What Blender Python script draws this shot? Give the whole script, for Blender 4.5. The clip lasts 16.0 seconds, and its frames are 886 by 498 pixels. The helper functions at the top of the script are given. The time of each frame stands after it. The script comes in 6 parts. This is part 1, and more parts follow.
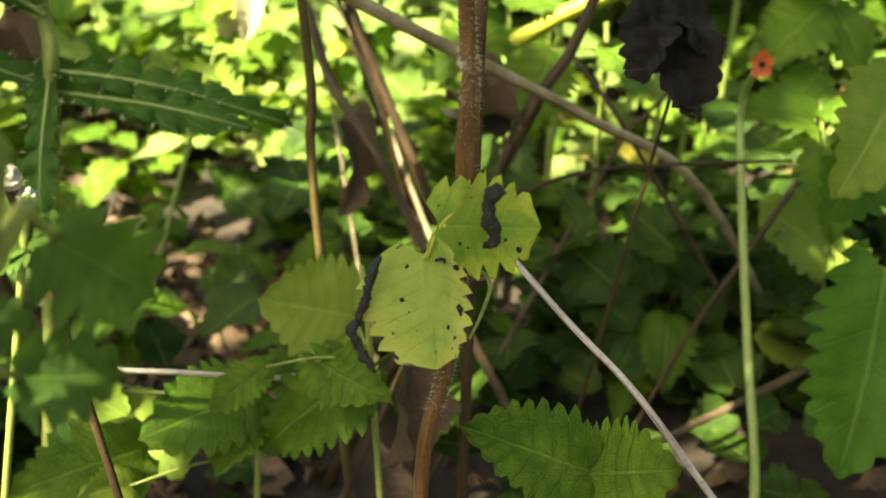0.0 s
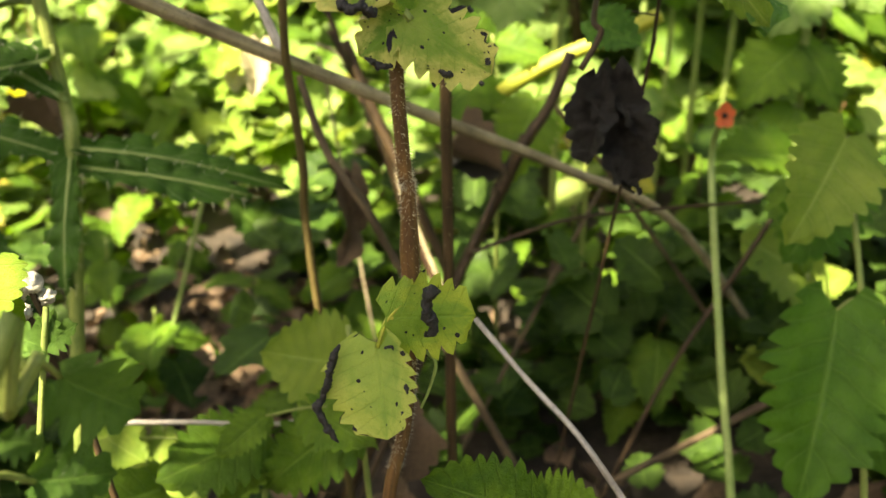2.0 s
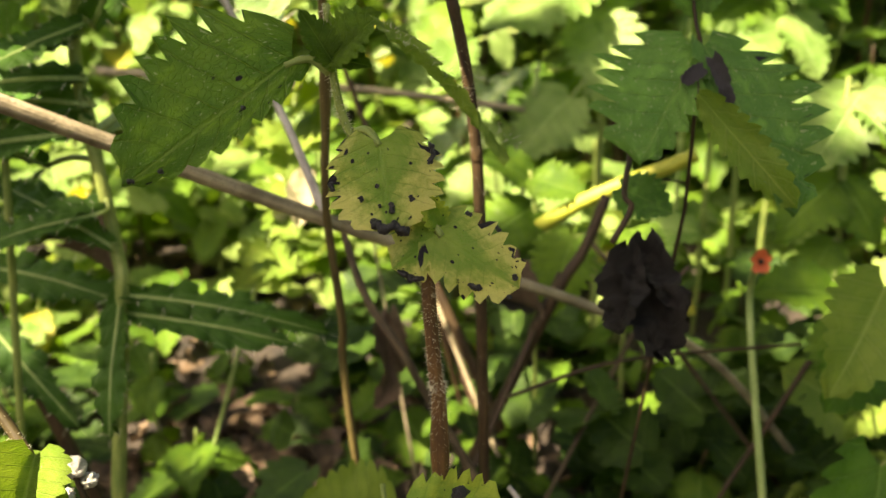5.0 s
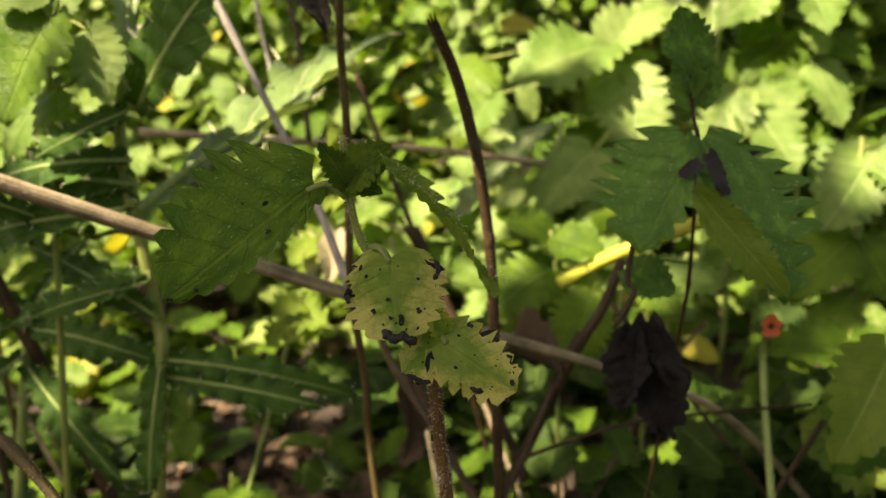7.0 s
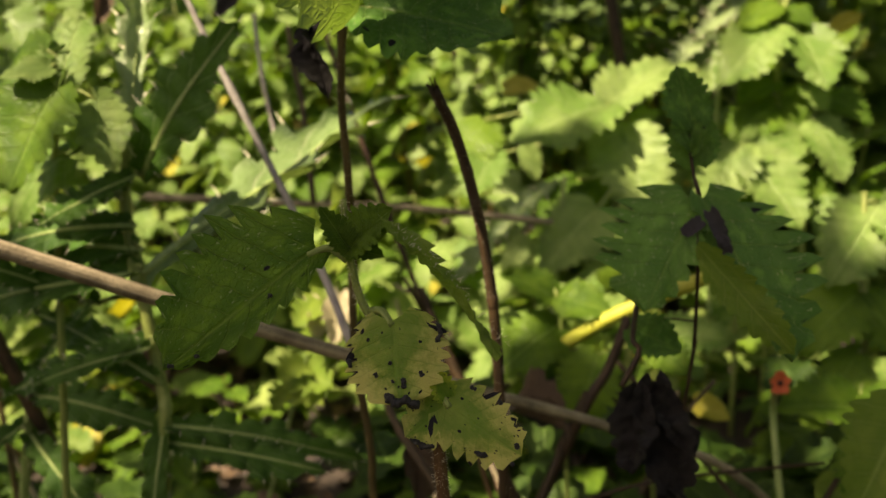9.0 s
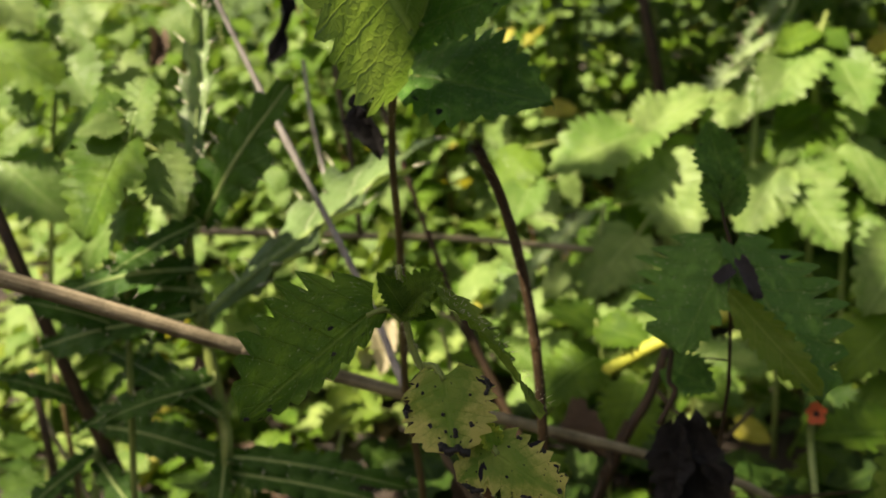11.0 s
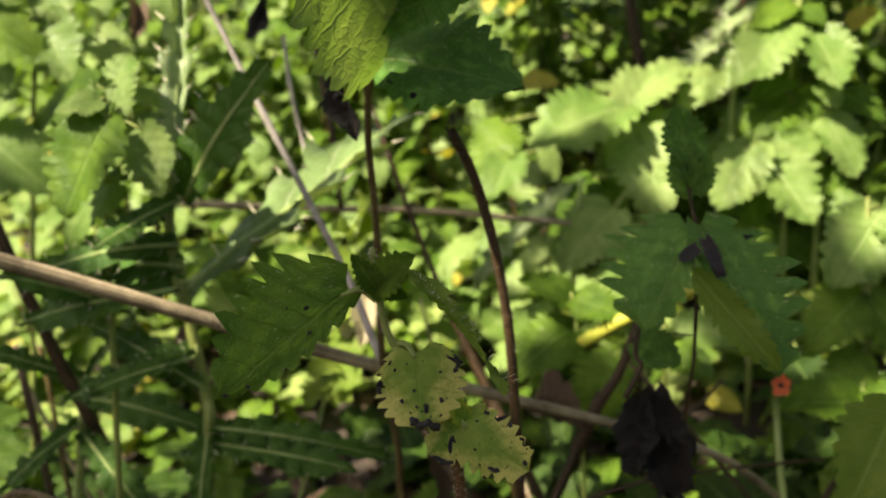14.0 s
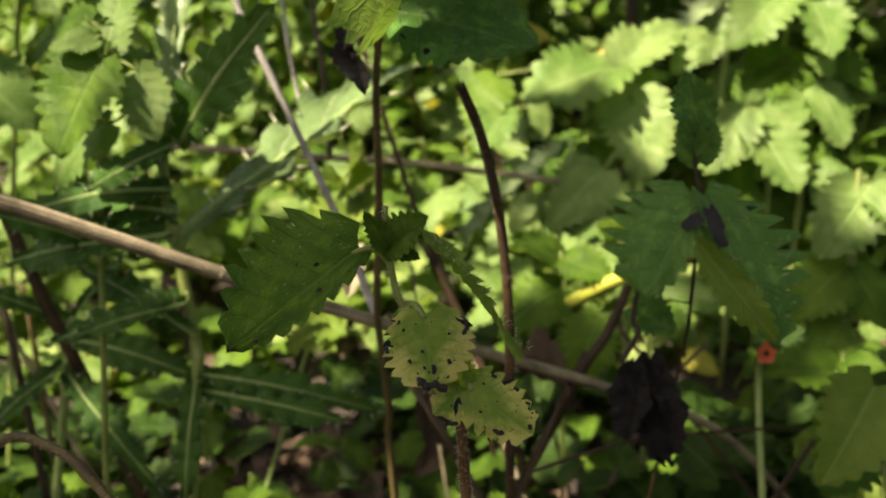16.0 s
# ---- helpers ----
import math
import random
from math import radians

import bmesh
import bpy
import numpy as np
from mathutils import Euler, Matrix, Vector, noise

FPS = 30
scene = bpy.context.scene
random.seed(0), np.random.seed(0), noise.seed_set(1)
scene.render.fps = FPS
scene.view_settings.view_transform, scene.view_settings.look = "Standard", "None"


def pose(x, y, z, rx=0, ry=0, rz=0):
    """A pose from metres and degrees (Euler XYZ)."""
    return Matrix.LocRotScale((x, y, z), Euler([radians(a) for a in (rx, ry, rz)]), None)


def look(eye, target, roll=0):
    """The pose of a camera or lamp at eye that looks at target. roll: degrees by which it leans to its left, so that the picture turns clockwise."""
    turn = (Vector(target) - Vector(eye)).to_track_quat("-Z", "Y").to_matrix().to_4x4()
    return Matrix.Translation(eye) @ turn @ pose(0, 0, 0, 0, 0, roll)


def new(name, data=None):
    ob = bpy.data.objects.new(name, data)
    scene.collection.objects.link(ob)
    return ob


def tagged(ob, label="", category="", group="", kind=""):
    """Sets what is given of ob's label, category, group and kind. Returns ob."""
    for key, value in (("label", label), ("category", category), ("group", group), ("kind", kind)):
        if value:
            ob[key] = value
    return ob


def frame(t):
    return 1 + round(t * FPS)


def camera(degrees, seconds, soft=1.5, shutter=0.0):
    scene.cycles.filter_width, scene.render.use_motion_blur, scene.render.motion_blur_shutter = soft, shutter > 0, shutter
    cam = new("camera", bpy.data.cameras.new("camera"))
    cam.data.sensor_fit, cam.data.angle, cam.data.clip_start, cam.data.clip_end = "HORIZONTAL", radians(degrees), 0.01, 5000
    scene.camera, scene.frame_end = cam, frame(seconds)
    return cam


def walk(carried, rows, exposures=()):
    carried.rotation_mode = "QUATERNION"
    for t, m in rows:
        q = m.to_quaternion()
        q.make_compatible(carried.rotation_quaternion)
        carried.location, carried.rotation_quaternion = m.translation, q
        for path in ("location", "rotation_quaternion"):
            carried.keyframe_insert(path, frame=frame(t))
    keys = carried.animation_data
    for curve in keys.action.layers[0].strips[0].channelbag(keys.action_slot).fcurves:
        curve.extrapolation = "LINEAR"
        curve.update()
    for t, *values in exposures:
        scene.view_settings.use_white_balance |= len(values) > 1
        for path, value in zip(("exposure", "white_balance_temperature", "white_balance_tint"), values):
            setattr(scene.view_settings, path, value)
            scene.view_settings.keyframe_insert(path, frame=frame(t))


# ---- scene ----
cam = camera(51.8, 16.0)
PATH = [
    (0, (0.00482, -0.00166, 0.30790), (0.00007, 0.17943, 0.22314), -1.25),
    (0.5, (0.00389, -0.00179, 0.31847), (0.00025, 0.17994, 0.23503), -2.56),
    (1, (0.00640, -0.00818, 0.32445), (0.00282, 0.17345, 0.24081), -2.57),
    (1.5, (0.01332, -0.01330, 0.32986), (0.01145, 0.16859, 0.24671), -2.78),
    (2, (0.02328, -0.02133, 0.33589), (0.01183, 0.15996, 0.25221), -3.65),
    (2.5, (0.01716, -0.02275, 0.33709), (0.00070, 0.15910, 0.25548), -4.13),
    (3, (0.02072, -0.01767, 0.34145), (0.00233, 0.16553, 0.26335), -4.11),
    (3.5, (0.02017, -0.01340, 0.34062), (0.00212, 0.17134, 0.26617), -4.23),
    (4, (0.02400, -0.01418, 0.34427), (0.00486, 0.17280, 0.27593), -4.49),
    (4.2, (0.02354, -0.01341, 0.34623), (0.00460, 0.17418, 0.27953), -4.51),
    (6.3, (0.03872, -0.02841, 0.37868), (0.01166, 0.15931, 0.31518), -4.87),
    (6.5, (0.03945, -0.02902, 0.37917), (0.01171, 0.15910, 0.31720), -5.27),
    (7, (0.03693, -0.02942, 0.38187), (0.00890, 0.15943, 0.32230), -5.08),
    (7.5, (0.03661, -0.02839, 0.38448), (0.00905, 0.16175, 0.32892), -5.27),
    (8, (0.03511, -0.02761, 0.38337), (0.00848, 0.16337, 0.33026), -5.41),
    (8.5, (0.03627, -0.02856, 0.38312), (0.00927, 0.16308, 0.33269), -5.31),
    (9, (0.03795, -0.02882, 0.38237), (0.00928, 0.16344, 0.33531), -5.89),
    (9.2, (0.03763, -0.02844, 0.38367), (0.00672, 0.16375, 0.33776), -6.03),
    (11.3, (0.04184, -0.04761, 0.39876), (0.00417, 0.14401, 0.35560), -7.00),
    (11.5, (0.04341, -0.04896, 0.39850), (0.00552, 0.14265, 0.35551), -6.90),
    (12, (0.04348, -0.05787, 0.40855), (0.00738, 0.13397, 0.36500), -6.93),
    (12.5, (0.04638, -0.06878, 0.41343), (0.01135, 0.12354, 0.37117), -6.83),
    (13, (0.04512, -0.06393, 0.41538), (0.01050, 0.12823, 0.37206), -6.95),
    (13.5, (0.04565, -0.05917, 0.41113), (0.01160, 0.13279, 0.36650), -6.81),
    (14, (0.04514, -0.05184, 0.40339), (0.01081, 0.13857, 0.35275), -6.83),
    (14.5, (0.04132, -0.05213, 0.40682), (0.00777, 0.13737, 0.35237), -6.66),
    (15, (0.03938, -0.04959, 0.40484), (0.00656, 0.13953, 0.34864), -6.11),
    (15.3, (0.03680, -0.04665, 0.40299), (0.00609, 0.14236, 0.34526), -5.46),
    (15.5, (0.03702, -0.04855, 0.40446), (0.00655, 0.13975, 0.34434), -4.67),
    (16, (0.03563, -0.05093, 0.40666), (0.00636, 0.13705, 0.34497), -4.09),
]
WARM = (7700.0, 16.0)
EXPOSURES = [(0.0, 2.94, 8700.0, 3.0), (1.0, 2.80, 8700.0, 4.0), (2.0, 2.92, 8700.0, 7.0), (2.5, 2.76, 8700.0, 9.0), (3.0, 2.77, 8700.0, 12.0), (4.2, 2.73, 8700.0, 12.0), (8.0, 1.69, 8900.0, 18.0), (9.2, 1.52, 8900.0, 18.0), (11.3, 1.50, *WARM), (11.6, 1.48, *WARM), (12.0, 1.73, *WARM), (12.5, 1.73, *WARM), (13.0, 1.50, *WARM), (13.5, 1.56, *WARM), (14.0, 1.80, *WARM), (15.5, 1.92, *WARM), (16.0, 1.72, *WARM)]
walk(cam, [(t, look(eye, target, roll)) for t, eye, target, roll in PATH], EXPOSURES)
cam.data.dof.use_dof = True
cam.data.dof.focus_distance = 0.188
cam.data.dof.aperture_fstop = 21.0

# ---- light: high sun from behind and to the side, blue sky ----
SUN_EL, SUN_AZ = 57.0, 225.0
world = bpy.data.worlds.new("world")
scene.world = world
world.use_nodes = True
wt = world.node_tree
sky = wt.nodes.new("ShaderNodeTexSky")
sky.sky_type, sky.sun_disc = "NISHITA", False
sky.air_density, sky.dust_density, sky.ozone_density = 0.8, 3.0, 0.5
sky.sun_elevation, sky.sun_rotation = radians(SUN_EL), radians(SUN_AZ)
wt.links.new(sky.outputs[0], wt.nodes["Background"].inputs[0])
wt.nodes["Background"].inputs[1].default_value = 0.052
to_sun = Vector((math.sin(radians(SUN_AZ)) * math.cos(radians(SUN_EL)), math.cos(radians(SUN_AZ)) * math.cos(radians(SUN_EL)), math.sin(radians(SUN_EL))))
sun = new("sun", bpy.data.lights.new("sun", "SUN"))
sun.data.energy, sun.data.angle, sun.data.color = 5.0, radians(0.53), (1.0, 0.95, 0.84)
sun.matrix_world = look(to_sun * 5, (0, 0, 0))


# ---- materials ----
def nodes_of(name):
    m = bpy.data.materials.new(name)
    m.use_nodes = True
    t = m.node_tree
    t.nodes.clear()
    return m, t, t.nodes.new("ShaderNodeOutputMaterial")


def nd(t, kind, **kw):
    n = t.nodes.new(kind)
    for k, v in kw.items():
        if k == "op":
            n.operation = v
        elif k == "blend":
            n.data_type, n.blend_type = "RGBA", v
        else:
            n.inputs[k].default_value = v
    return n


def math_node(t, op, a, b=None, c=None):
    n = t.nodes.new("ShaderNodeMath")
    n.operation = op
    for i, v in enumerate((a, b, c)):
        if v is None:
            continue
        if isinstance(v, (int, float)):
            n.inputs[i].default_value = v
        else:
            t.links.new(v, n.inputs[i])
    return n.outputs[0]


def mix_color(t, fac, a, b, blend="MIX"):
    n = t.nodes.new("ShaderNodeMix")
    n.data_type, n.blend_type = "RGBA", blend
    for i, v in ((0, fac), (6, a), (7, b)):
        if isinstance(v, (int, float)):
            n.inputs[i].default_value = v
        elif isinstance(v, tuple):
            n.inputs[i].default_value = (*v, 1) if len(v) == 3 else v
        else:
            t.links.new(v, n.inputs[i])
    return n.outputs[2]


def noise_node(t, vec, scale, detail=3.0, rough=0.55):
    n = t.nodes.new("ShaderNodeTexNoise")
    n.inputs["Scale"].default_value, n.inputs["Detail"].default_value, n.inputs["Roughness"].default_value = scale, detail, rough
    t.links.new(vec, n.inputs["Vector"])
    return n.outputs["Fac"]


def ramp(t, fac, lo, hi):
    n = t.nodes.new("ShaderNodeMapRange")
    n.interpolation_type = "SMOOTHSTEP"
    n.inputs[1].default_value, n.inputs[2].default_value = lo, hi
    t.links.new(fac, n.inputs[0])
    return n.outputs[0]


def leaf_material(name, base, light, vein, veins=7, glow=0.45, rough=0.5, spots=0.0, scorch=0.0, blotch=0.3, islands=False, relief=0.6, flecks=0.0, edge=None, gloss=0.2, veining=1.0):
    """Leaf blade: veins along the leaf's own length, mottling, spots of rot, and light that comes through."""
    m, t, out = nodes_of(name)
    uv = t.nodes.new("ShaderNodeUVMap").outputs[0]
    sep = t.nodes.new("ShaderNodeSeparateXYZ")
    t.links.new(uv, sep.inputs[0])
    u, v = sep.outputs[0], sep.outputs[1]
    side = math_node(t, "ABSOLUTE", math_node(t, "SUBTRACT", math_node(t, "MULTIPLY", v, 2.0), 1.0))
    if islands:
        rnd = t.nodes.new("ShaderNodeNewGeometry").outputs["Random Per Island"]
    else:
        rnd = t.nodes.new("ShaderNodeObjectInfo").outputs["Random"]
    # own offset for each leaf, so that no two carry the same mottling
    com = t.nodes.new("ShaderNodeCombineXYZ")
    t.links.new(math_node(t, "ADD", u, math_node(t, "MULTIPLY", rnd, 37.0)), com.inputs[0])
    t.links.new(v, com.inputs[1])
    t.links.new(math_node(t, "MULTIPLY", rnd, 11.0), com.inputs[2])
    own = com.outputs[0]
    wob = math_node(t, "MULTIPLY", math_node(t, "SUBTRACT", noise_node(t, own, 5.0), 0.5), 0.25)
    s = math_node(t, "SUBTRACT", math_node(t, "MULTIPLY", math_node(t, "ADD", u, math_node(t, "MULTIPLY", wob, 0.2)), float(veins)), math_node(t, "MULTIPLY", side, 1.3))
    fr = math_node(t, "ABSOLUTE", math_node(t, "SUBTRACT", math_node(t, "FRACT", s), 0.5))
    lateral = ramp(t, fr, 0.44, 0.5)
    mid = ramp(t, side, 0.07, 0.015)
    net = t.nodes.new("ShaderNodeTexVoronoi")
    net.feature = "DISTANCE_TO_EDGE"
    net.inputs["Scale"].default_value = 26.0
    t.links.new(own, net.inputs["Vector"])
    fine = ramp(t, net.outputs["Distance"], 0.14, 0.0)
    lines = math_node(t, "MAXIMUM", math_node(t, "MULTIPLY", lateral, 0.75), mid)
    big, small = noise_node(t, own, 3.0, 4.0), noise_node(t, own, 24.0, 3.0)
    col = mix_color(t, math_node(t, "ADD", math_node(t, "MULTIPLY", math_node(t, "SUBTRACT", ramp(t, big, 0.25, 0.75), 0.5), 0.9), math_node(t, "MULTIPLY", rnd, 0.8)), base, light)
    col = mix_color(t, math_node(t, "MULTIPLY", small, blotch), col, tuple(c * 0.55 for c in base))
    col = mix_color(t, math_node(t, "MULTIPLY", fine, 0.1 * veining), col, vein)
    # bands along the side veins darkened: shade of the quilted relief put into colour
    col = mix_color(t, math_node(t, "MULTIPLY", ramp(t, fr, 0.2, 0.47), 0.2 * veining), col, tuple(c * 0.6 for c in base))
    col = mix_color(t, math_node(t, "MULTIPLY", lines, 0.5 * veining), col, vein)
    if edge:
        wear = math_node(t, "ADD", math_node(t, "MULTIPLY", side, 0.55), math_node(t, "MULTIPLY", u, 0.45))
        wear = math_node(t, "ADD", wear, math_node(t, "MULTIPLY", math_node(t, "SUBTRACT", noise_node(t, own, 4.5, 5.0, 0.65), 0.5), 1.3))
        wear = math_node(t, "SUBTRACT", wear, math_node(t, "MULTIPLY", lines, 0.16))
        col = mix_color(t, ramp(t, wear, 0.3, 0.85), col, edge)
        col = mix_color(t, math_node(t, "MULTIPLY", ramp(t, noise_node(t, own, 55.0, 2.0), 0.55, 0.75), 0.35), col, tuple(c * 0.5 for c in edge))
    if flecks:
        fl = noise_node(t, own, 34.0, 2.0)
        col = mix_color(t, math_node(t, "MULTIPLY", ramp(t, fl, 0.68 - flecks * 0.1, 0.74 - flecks * 0.1), 0.6), col, (0.3, 0.36, 0.2))
        col = mix_color(t, math_node(t, "MULTIPLY", ramp(t, noise_node(t, own, 6.0, 4.0), 0.5, 0.7), 0.3), col, tuple(min(1.0, c * 1.7) for c in light))
    if spots:
        vo = t.nodes.new("ShaderNodeTexVoronoi")
        vo.inputs["Scale"].default_value = 11.0
        t.links.new(own, vo.inputs["Vector"])
        sc = t.nodes.new("ShaderNodeSeparateColor")
        t.links.new(vo.outputs["Color"], sc.inputs[0])
        size = math_node(t, "MULTIPLY_ADD", sc.outputs[1], 0.22, 0.06)
        dot = ramp(t, math_node(t, "SUBTRACT", math_node(t, "ADD", size, math_node(t, "MULTIPLY", math_node(t, "SUBTRACT", small, 0.5), 0.3)), vo.outputs["Distance"]), -0.03, 0.03)
        dot = math_node(t, "MULTIPLY", dot, ramp(t, math_node(t, "ADD", sc.outputs[0], math_node(t, "MULTIPLY", math_node(t, "SUBTRACT", side, 0.5), 0.4)), 1.0 - spots, 1.02 - spots))
        col = mix_color(t, dot, col, (0.012, 0.011, 0.014))
    if scorch:
        edge = math_node(t, "ADD", math_node(t, "MULTIPLY", math_node(t, "SUBTRACT", 1.0, side), 1.0), math_node(t, "MULTIPLY", math_node(t, "SUBTRACT", noise_node(t, own, 4.0, 2.0), 0.36), 2.6))
        col = mix_color(t, ramp(t, edge, scorch, scorch - 0.05), col, (0.014, 0.012, 0.016))
    bsdf = nd(t, "ShaderNodeBsdfPrincipled", Roughness=rough)
    bsdf.inputs["Specular IOR Level"].default_value = gloss
    t.links.new(col, bsdf.inputs["Base Color"])
    t.links.new(ramp(t, math_node(t, "ADD", small, rough - 0.5), 0.0, 1.1), bsdf.inputs["Roughness"])
    bump = nd(t, "ShaderNodeBump", Strength=relief, Distance=0.0008)
    h = math_node(t, "ADD", math_node(t, "MULTIPLY", lines, -0.7), math_node(t, "ADD", math_node(t, "MULTIPLY", fine, -0.2), math_node(t, "MULTIPLY", small, 0.5)))
    t.links.new(h, bump.inputs["Height"])
    t.links.new(bump.outputs[0], bsdf.inputs["Normal"])
    tr = t.nodes.new("ShaderNodeBsdfTranslucent")
    t.links.new(mix_color(t, 1.0, col, (1.0, 1.0, 0.5), "MULTIPLY"), tr.inputs[0])
    t.links.new(bump.outputs[0], tr.inputs[1])
    mx = t.nodes.new("ShaderNodeMixShader")
    mx.inputs[0].default_value = glow
    t.links.new(bsdf.outputs[0], mx.inputs[1])
    t.links.new(tr.outputs[0], mx.inputs[2])
    t.links.new(mx.outputs[0], out.inputs[0])
    return m


def bark_material(name, a, b, rough=0.7, streak=1.0, grain=900.0, bump=0.4):
    """Stems, straw and twigs: streaks along the length (u runs round, v along in metres)."""
    m, t, out = nodes_of(name)
    uv = t.nodes.new("ShaderNodeUVMap").outputs[0]
    mp = t.nodes.new("ShaderNodeMapping")
    mp.inputs["Scale"].default_value = (9.0, 60.0 / streak, 1.0)
    t.links.new(uv, mp.inputs[0])
    ob = t.nodes.new("ShaderNodeTexCoord").outputs["Object"]
    n1, n2 = noise_node(t, mp.outputs[0], 1.0, 5.0, 0.65), noise_node(t, ob, 70.0, 3.0)
    n3 = noise_node(t, ob, grain, 2.0)
    f = math_node(t, "ADD", math_node(t, "MULTIPLY", n1, 0.75), math_node(t, "MULTIPLY", n2, 0.45))
    col = mix_color(t, ramp(t, f, 0.4, 0.8), a, b)
    col = mix_color(t, math_node(t, "MULTIPLY", ramp(t, n3, 0.5, 0.75), 0.45), col, tuple(c * 0.4 for c in a))
    bsdf = nd(t, "ShaderNodeBsdfPrincipled", Roughness=rough)
    bsdf.inputs["Specular IOR Level"].default_value = 0.3
    t.links.new(col, bsdf.inputs["Base Color"])
    bp = nd(t, "ShaderNodeBump", Strength=bump, Distance=0.0006)
    t.links.new(math_node(t, "ADD", n1, math_node(t, "MULTIPLY", n3, 0.5)), bp.inputs["Height"])
    t.links.new(bp.outputs[0], bsdf.inputs["Normal"])
    t.links.new(bsdf.outputs[0], out.inputs[0])
    return m


def plain_material(name, a, b, scale, rough=0.6, bump=0.5, glow=0.0, depth=0.001):
    m, t, out = nodes_of(name)
    ob = t.nodes.new("ShaderNodeTexCoord").outputs["Object"]
    n1, n2 = noise_node(t, ob, scale, 5.0, 0.6), noise_node(t, ob, scale * 7, 3.0)
    col = mix_color(t, ramp(t, math_node(t, "ADD", math_node(t, "MULTIPLY", n1, 0.7), math_node(t, "MULTIPLY", n2, 0.35)), 0.35, 0.7), a, b)
    bsdf = nd(t, "ShaderNodeBsdfPrincipled", Roughness=rough)
    t.links.new(col, bsdf.inputs["Base Color"])
    bp = nd(t, "ShaderNodeBump", Strength=bump, Distance=depth)
    t.links.new(math_node(t, "ADD", n1, math_node(t, "MULTIPLY", n2, 0.4)), bp.inputs["Height"])
    t.links.new(bp.outputs[0], bsdf.inputs["Normal"])
    if glow:
        tr = t.nodes.new("ShaderNodeBsdfTranslucent")
        t.links.new(col, tr.inputs[0])
        mx = t.nodes.new("ShaderNodeMixShader")
        mx.inputs[0].default_value = glow
        t.links.new(bsdf.outputs[0], mx.inputs[1])
        t.links.new(tr.outputs[0], mx.inputs[2])
        t.links.new(mx.outputs[0], out.inputs[0])
    else:
        t.links.new(bsdf.outputs[0], out.inputs[0])
    return m


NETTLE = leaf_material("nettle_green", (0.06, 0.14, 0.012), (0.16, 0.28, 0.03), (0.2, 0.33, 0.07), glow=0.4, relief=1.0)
# sunlit copy of the nettle green, with the light put into its colour
NETTLE_LIT = leaf_material("nettle_lit", (0.12, 0.235, 0.042), (0.28, 0.4, 0.12), (0.32, 0.44, 0.16), glow=0.38, gloss=0.34, relief=1.0)
NETTLE_DARK = leaf_material("nettle_dull", (0.065, 0.175, 0.03), (0.13, 0.28, 0.052), (0.15, 0.26, 0.06), glow=0.35, spots=0.12, flecks=0.45, relief=0.6)
NETTLE_FRESH = leaf_material("nettle_fresh", (0.05, 0.14, 0.012), (0.1, 0.23, 0.022), (0.14, 0.26, 0.045), glow=0.4, relief=0.7)
YELLOW = leaf_material("leaf_yellowed", (0.16, 0.3, 0.055), (0.31, 0.42, 0.085), (0.16, 0.3, 0.05), glow=0.4, spots=0.36, scorch=0.05, blotch=0.2, relief=0.4, edge=(0.4, 0.46, 0.105), veining=0.3)
YELLOW_SCORCHED = leaf_material("leaf_yellowed_scorched", (0.13, 0.25, 0.03), (0.26, 0.36, 0.07), (0.2, 0.32, 0.07), glow=0.4, spots=0.52, scorch=0.14, blotch=0.2, relief=0.4, edge=(0.5, 0.49, 0.15), veining=0.35)
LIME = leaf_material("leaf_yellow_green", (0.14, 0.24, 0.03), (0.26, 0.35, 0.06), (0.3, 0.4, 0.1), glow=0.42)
HERB_GREEN = leaf_material("herb_green", (0.045, 0.115, 0.016), (0.11, 0.21, 0.04), (0.14, 0.24, 0.06), glow=0.38)
YELLOW_CLEAN = leaf_material("leaf_yellow_plain", (0.36, 0.34, 0.04), (0.55, 0.5, 0.1), (0.5, 0.5, 0.16), glow=0.45, blotch=0.12)
YELLOW_GREEN = leaf_material("leaf_pale_green_spotted", (0.13, 0.27, 0.03), (0.22, 0.36, 0.05), (0.2, 0.34, 0.07), glow=0.4, spots=0.2, blotch=0.2, relief=0.5, edge=(0.36, 0.44, 0.06), veining=0.35)
SPOTTED = leaf_material("nettle_spotted", (0.052, 0.14, 0.009), (0.14, 0.26, 0.024), (0.17, 0.27, 0.05), glow=0.4, spots=0.25, scorch=0.015, flecks=0.4, relief=0.8)
# pale thistle leaf, with the sheen of the sun put into its colour
THISTLE_LIT = leaf_material("thistle_lit", (0.16, 0.26, 0.09), (0.32, 0.42, 0.2), (0.5, 0.56, 0.34), veins=5, glow=0.3, rough=0.42, gloss=0.5)
# dark copy of the thistle leaf, with shade put into the colour
THISTLE_SHADED = leaf_material("thistle_shaded", (0.03, 0.095, 0.011), (0.065, 0.16, 0.02), (0.22, 0.33, 0.12), veins=5, glow=0.3, rough=0.6)
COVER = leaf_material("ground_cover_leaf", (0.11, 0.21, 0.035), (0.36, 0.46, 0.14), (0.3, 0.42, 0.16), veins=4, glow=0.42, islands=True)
# shaded copy of the cover leaf: the shade is put into its colour
COVER_SHADED = leaf_material("low_leaf_shaded", (0.015, 0.045, 0.006), (0.065, 0.13, 0.018), (0.16, 0.26, 0.06), veins=4, glow=0.35, islands=True)
FAR_LEAF = leaf_material("far_nettle_leaf", (0.06, 0.14, 0.012), (0.16, 0.28, 0.03), (0.2, 0.33, 0.07), glow=0.4, islands=True)
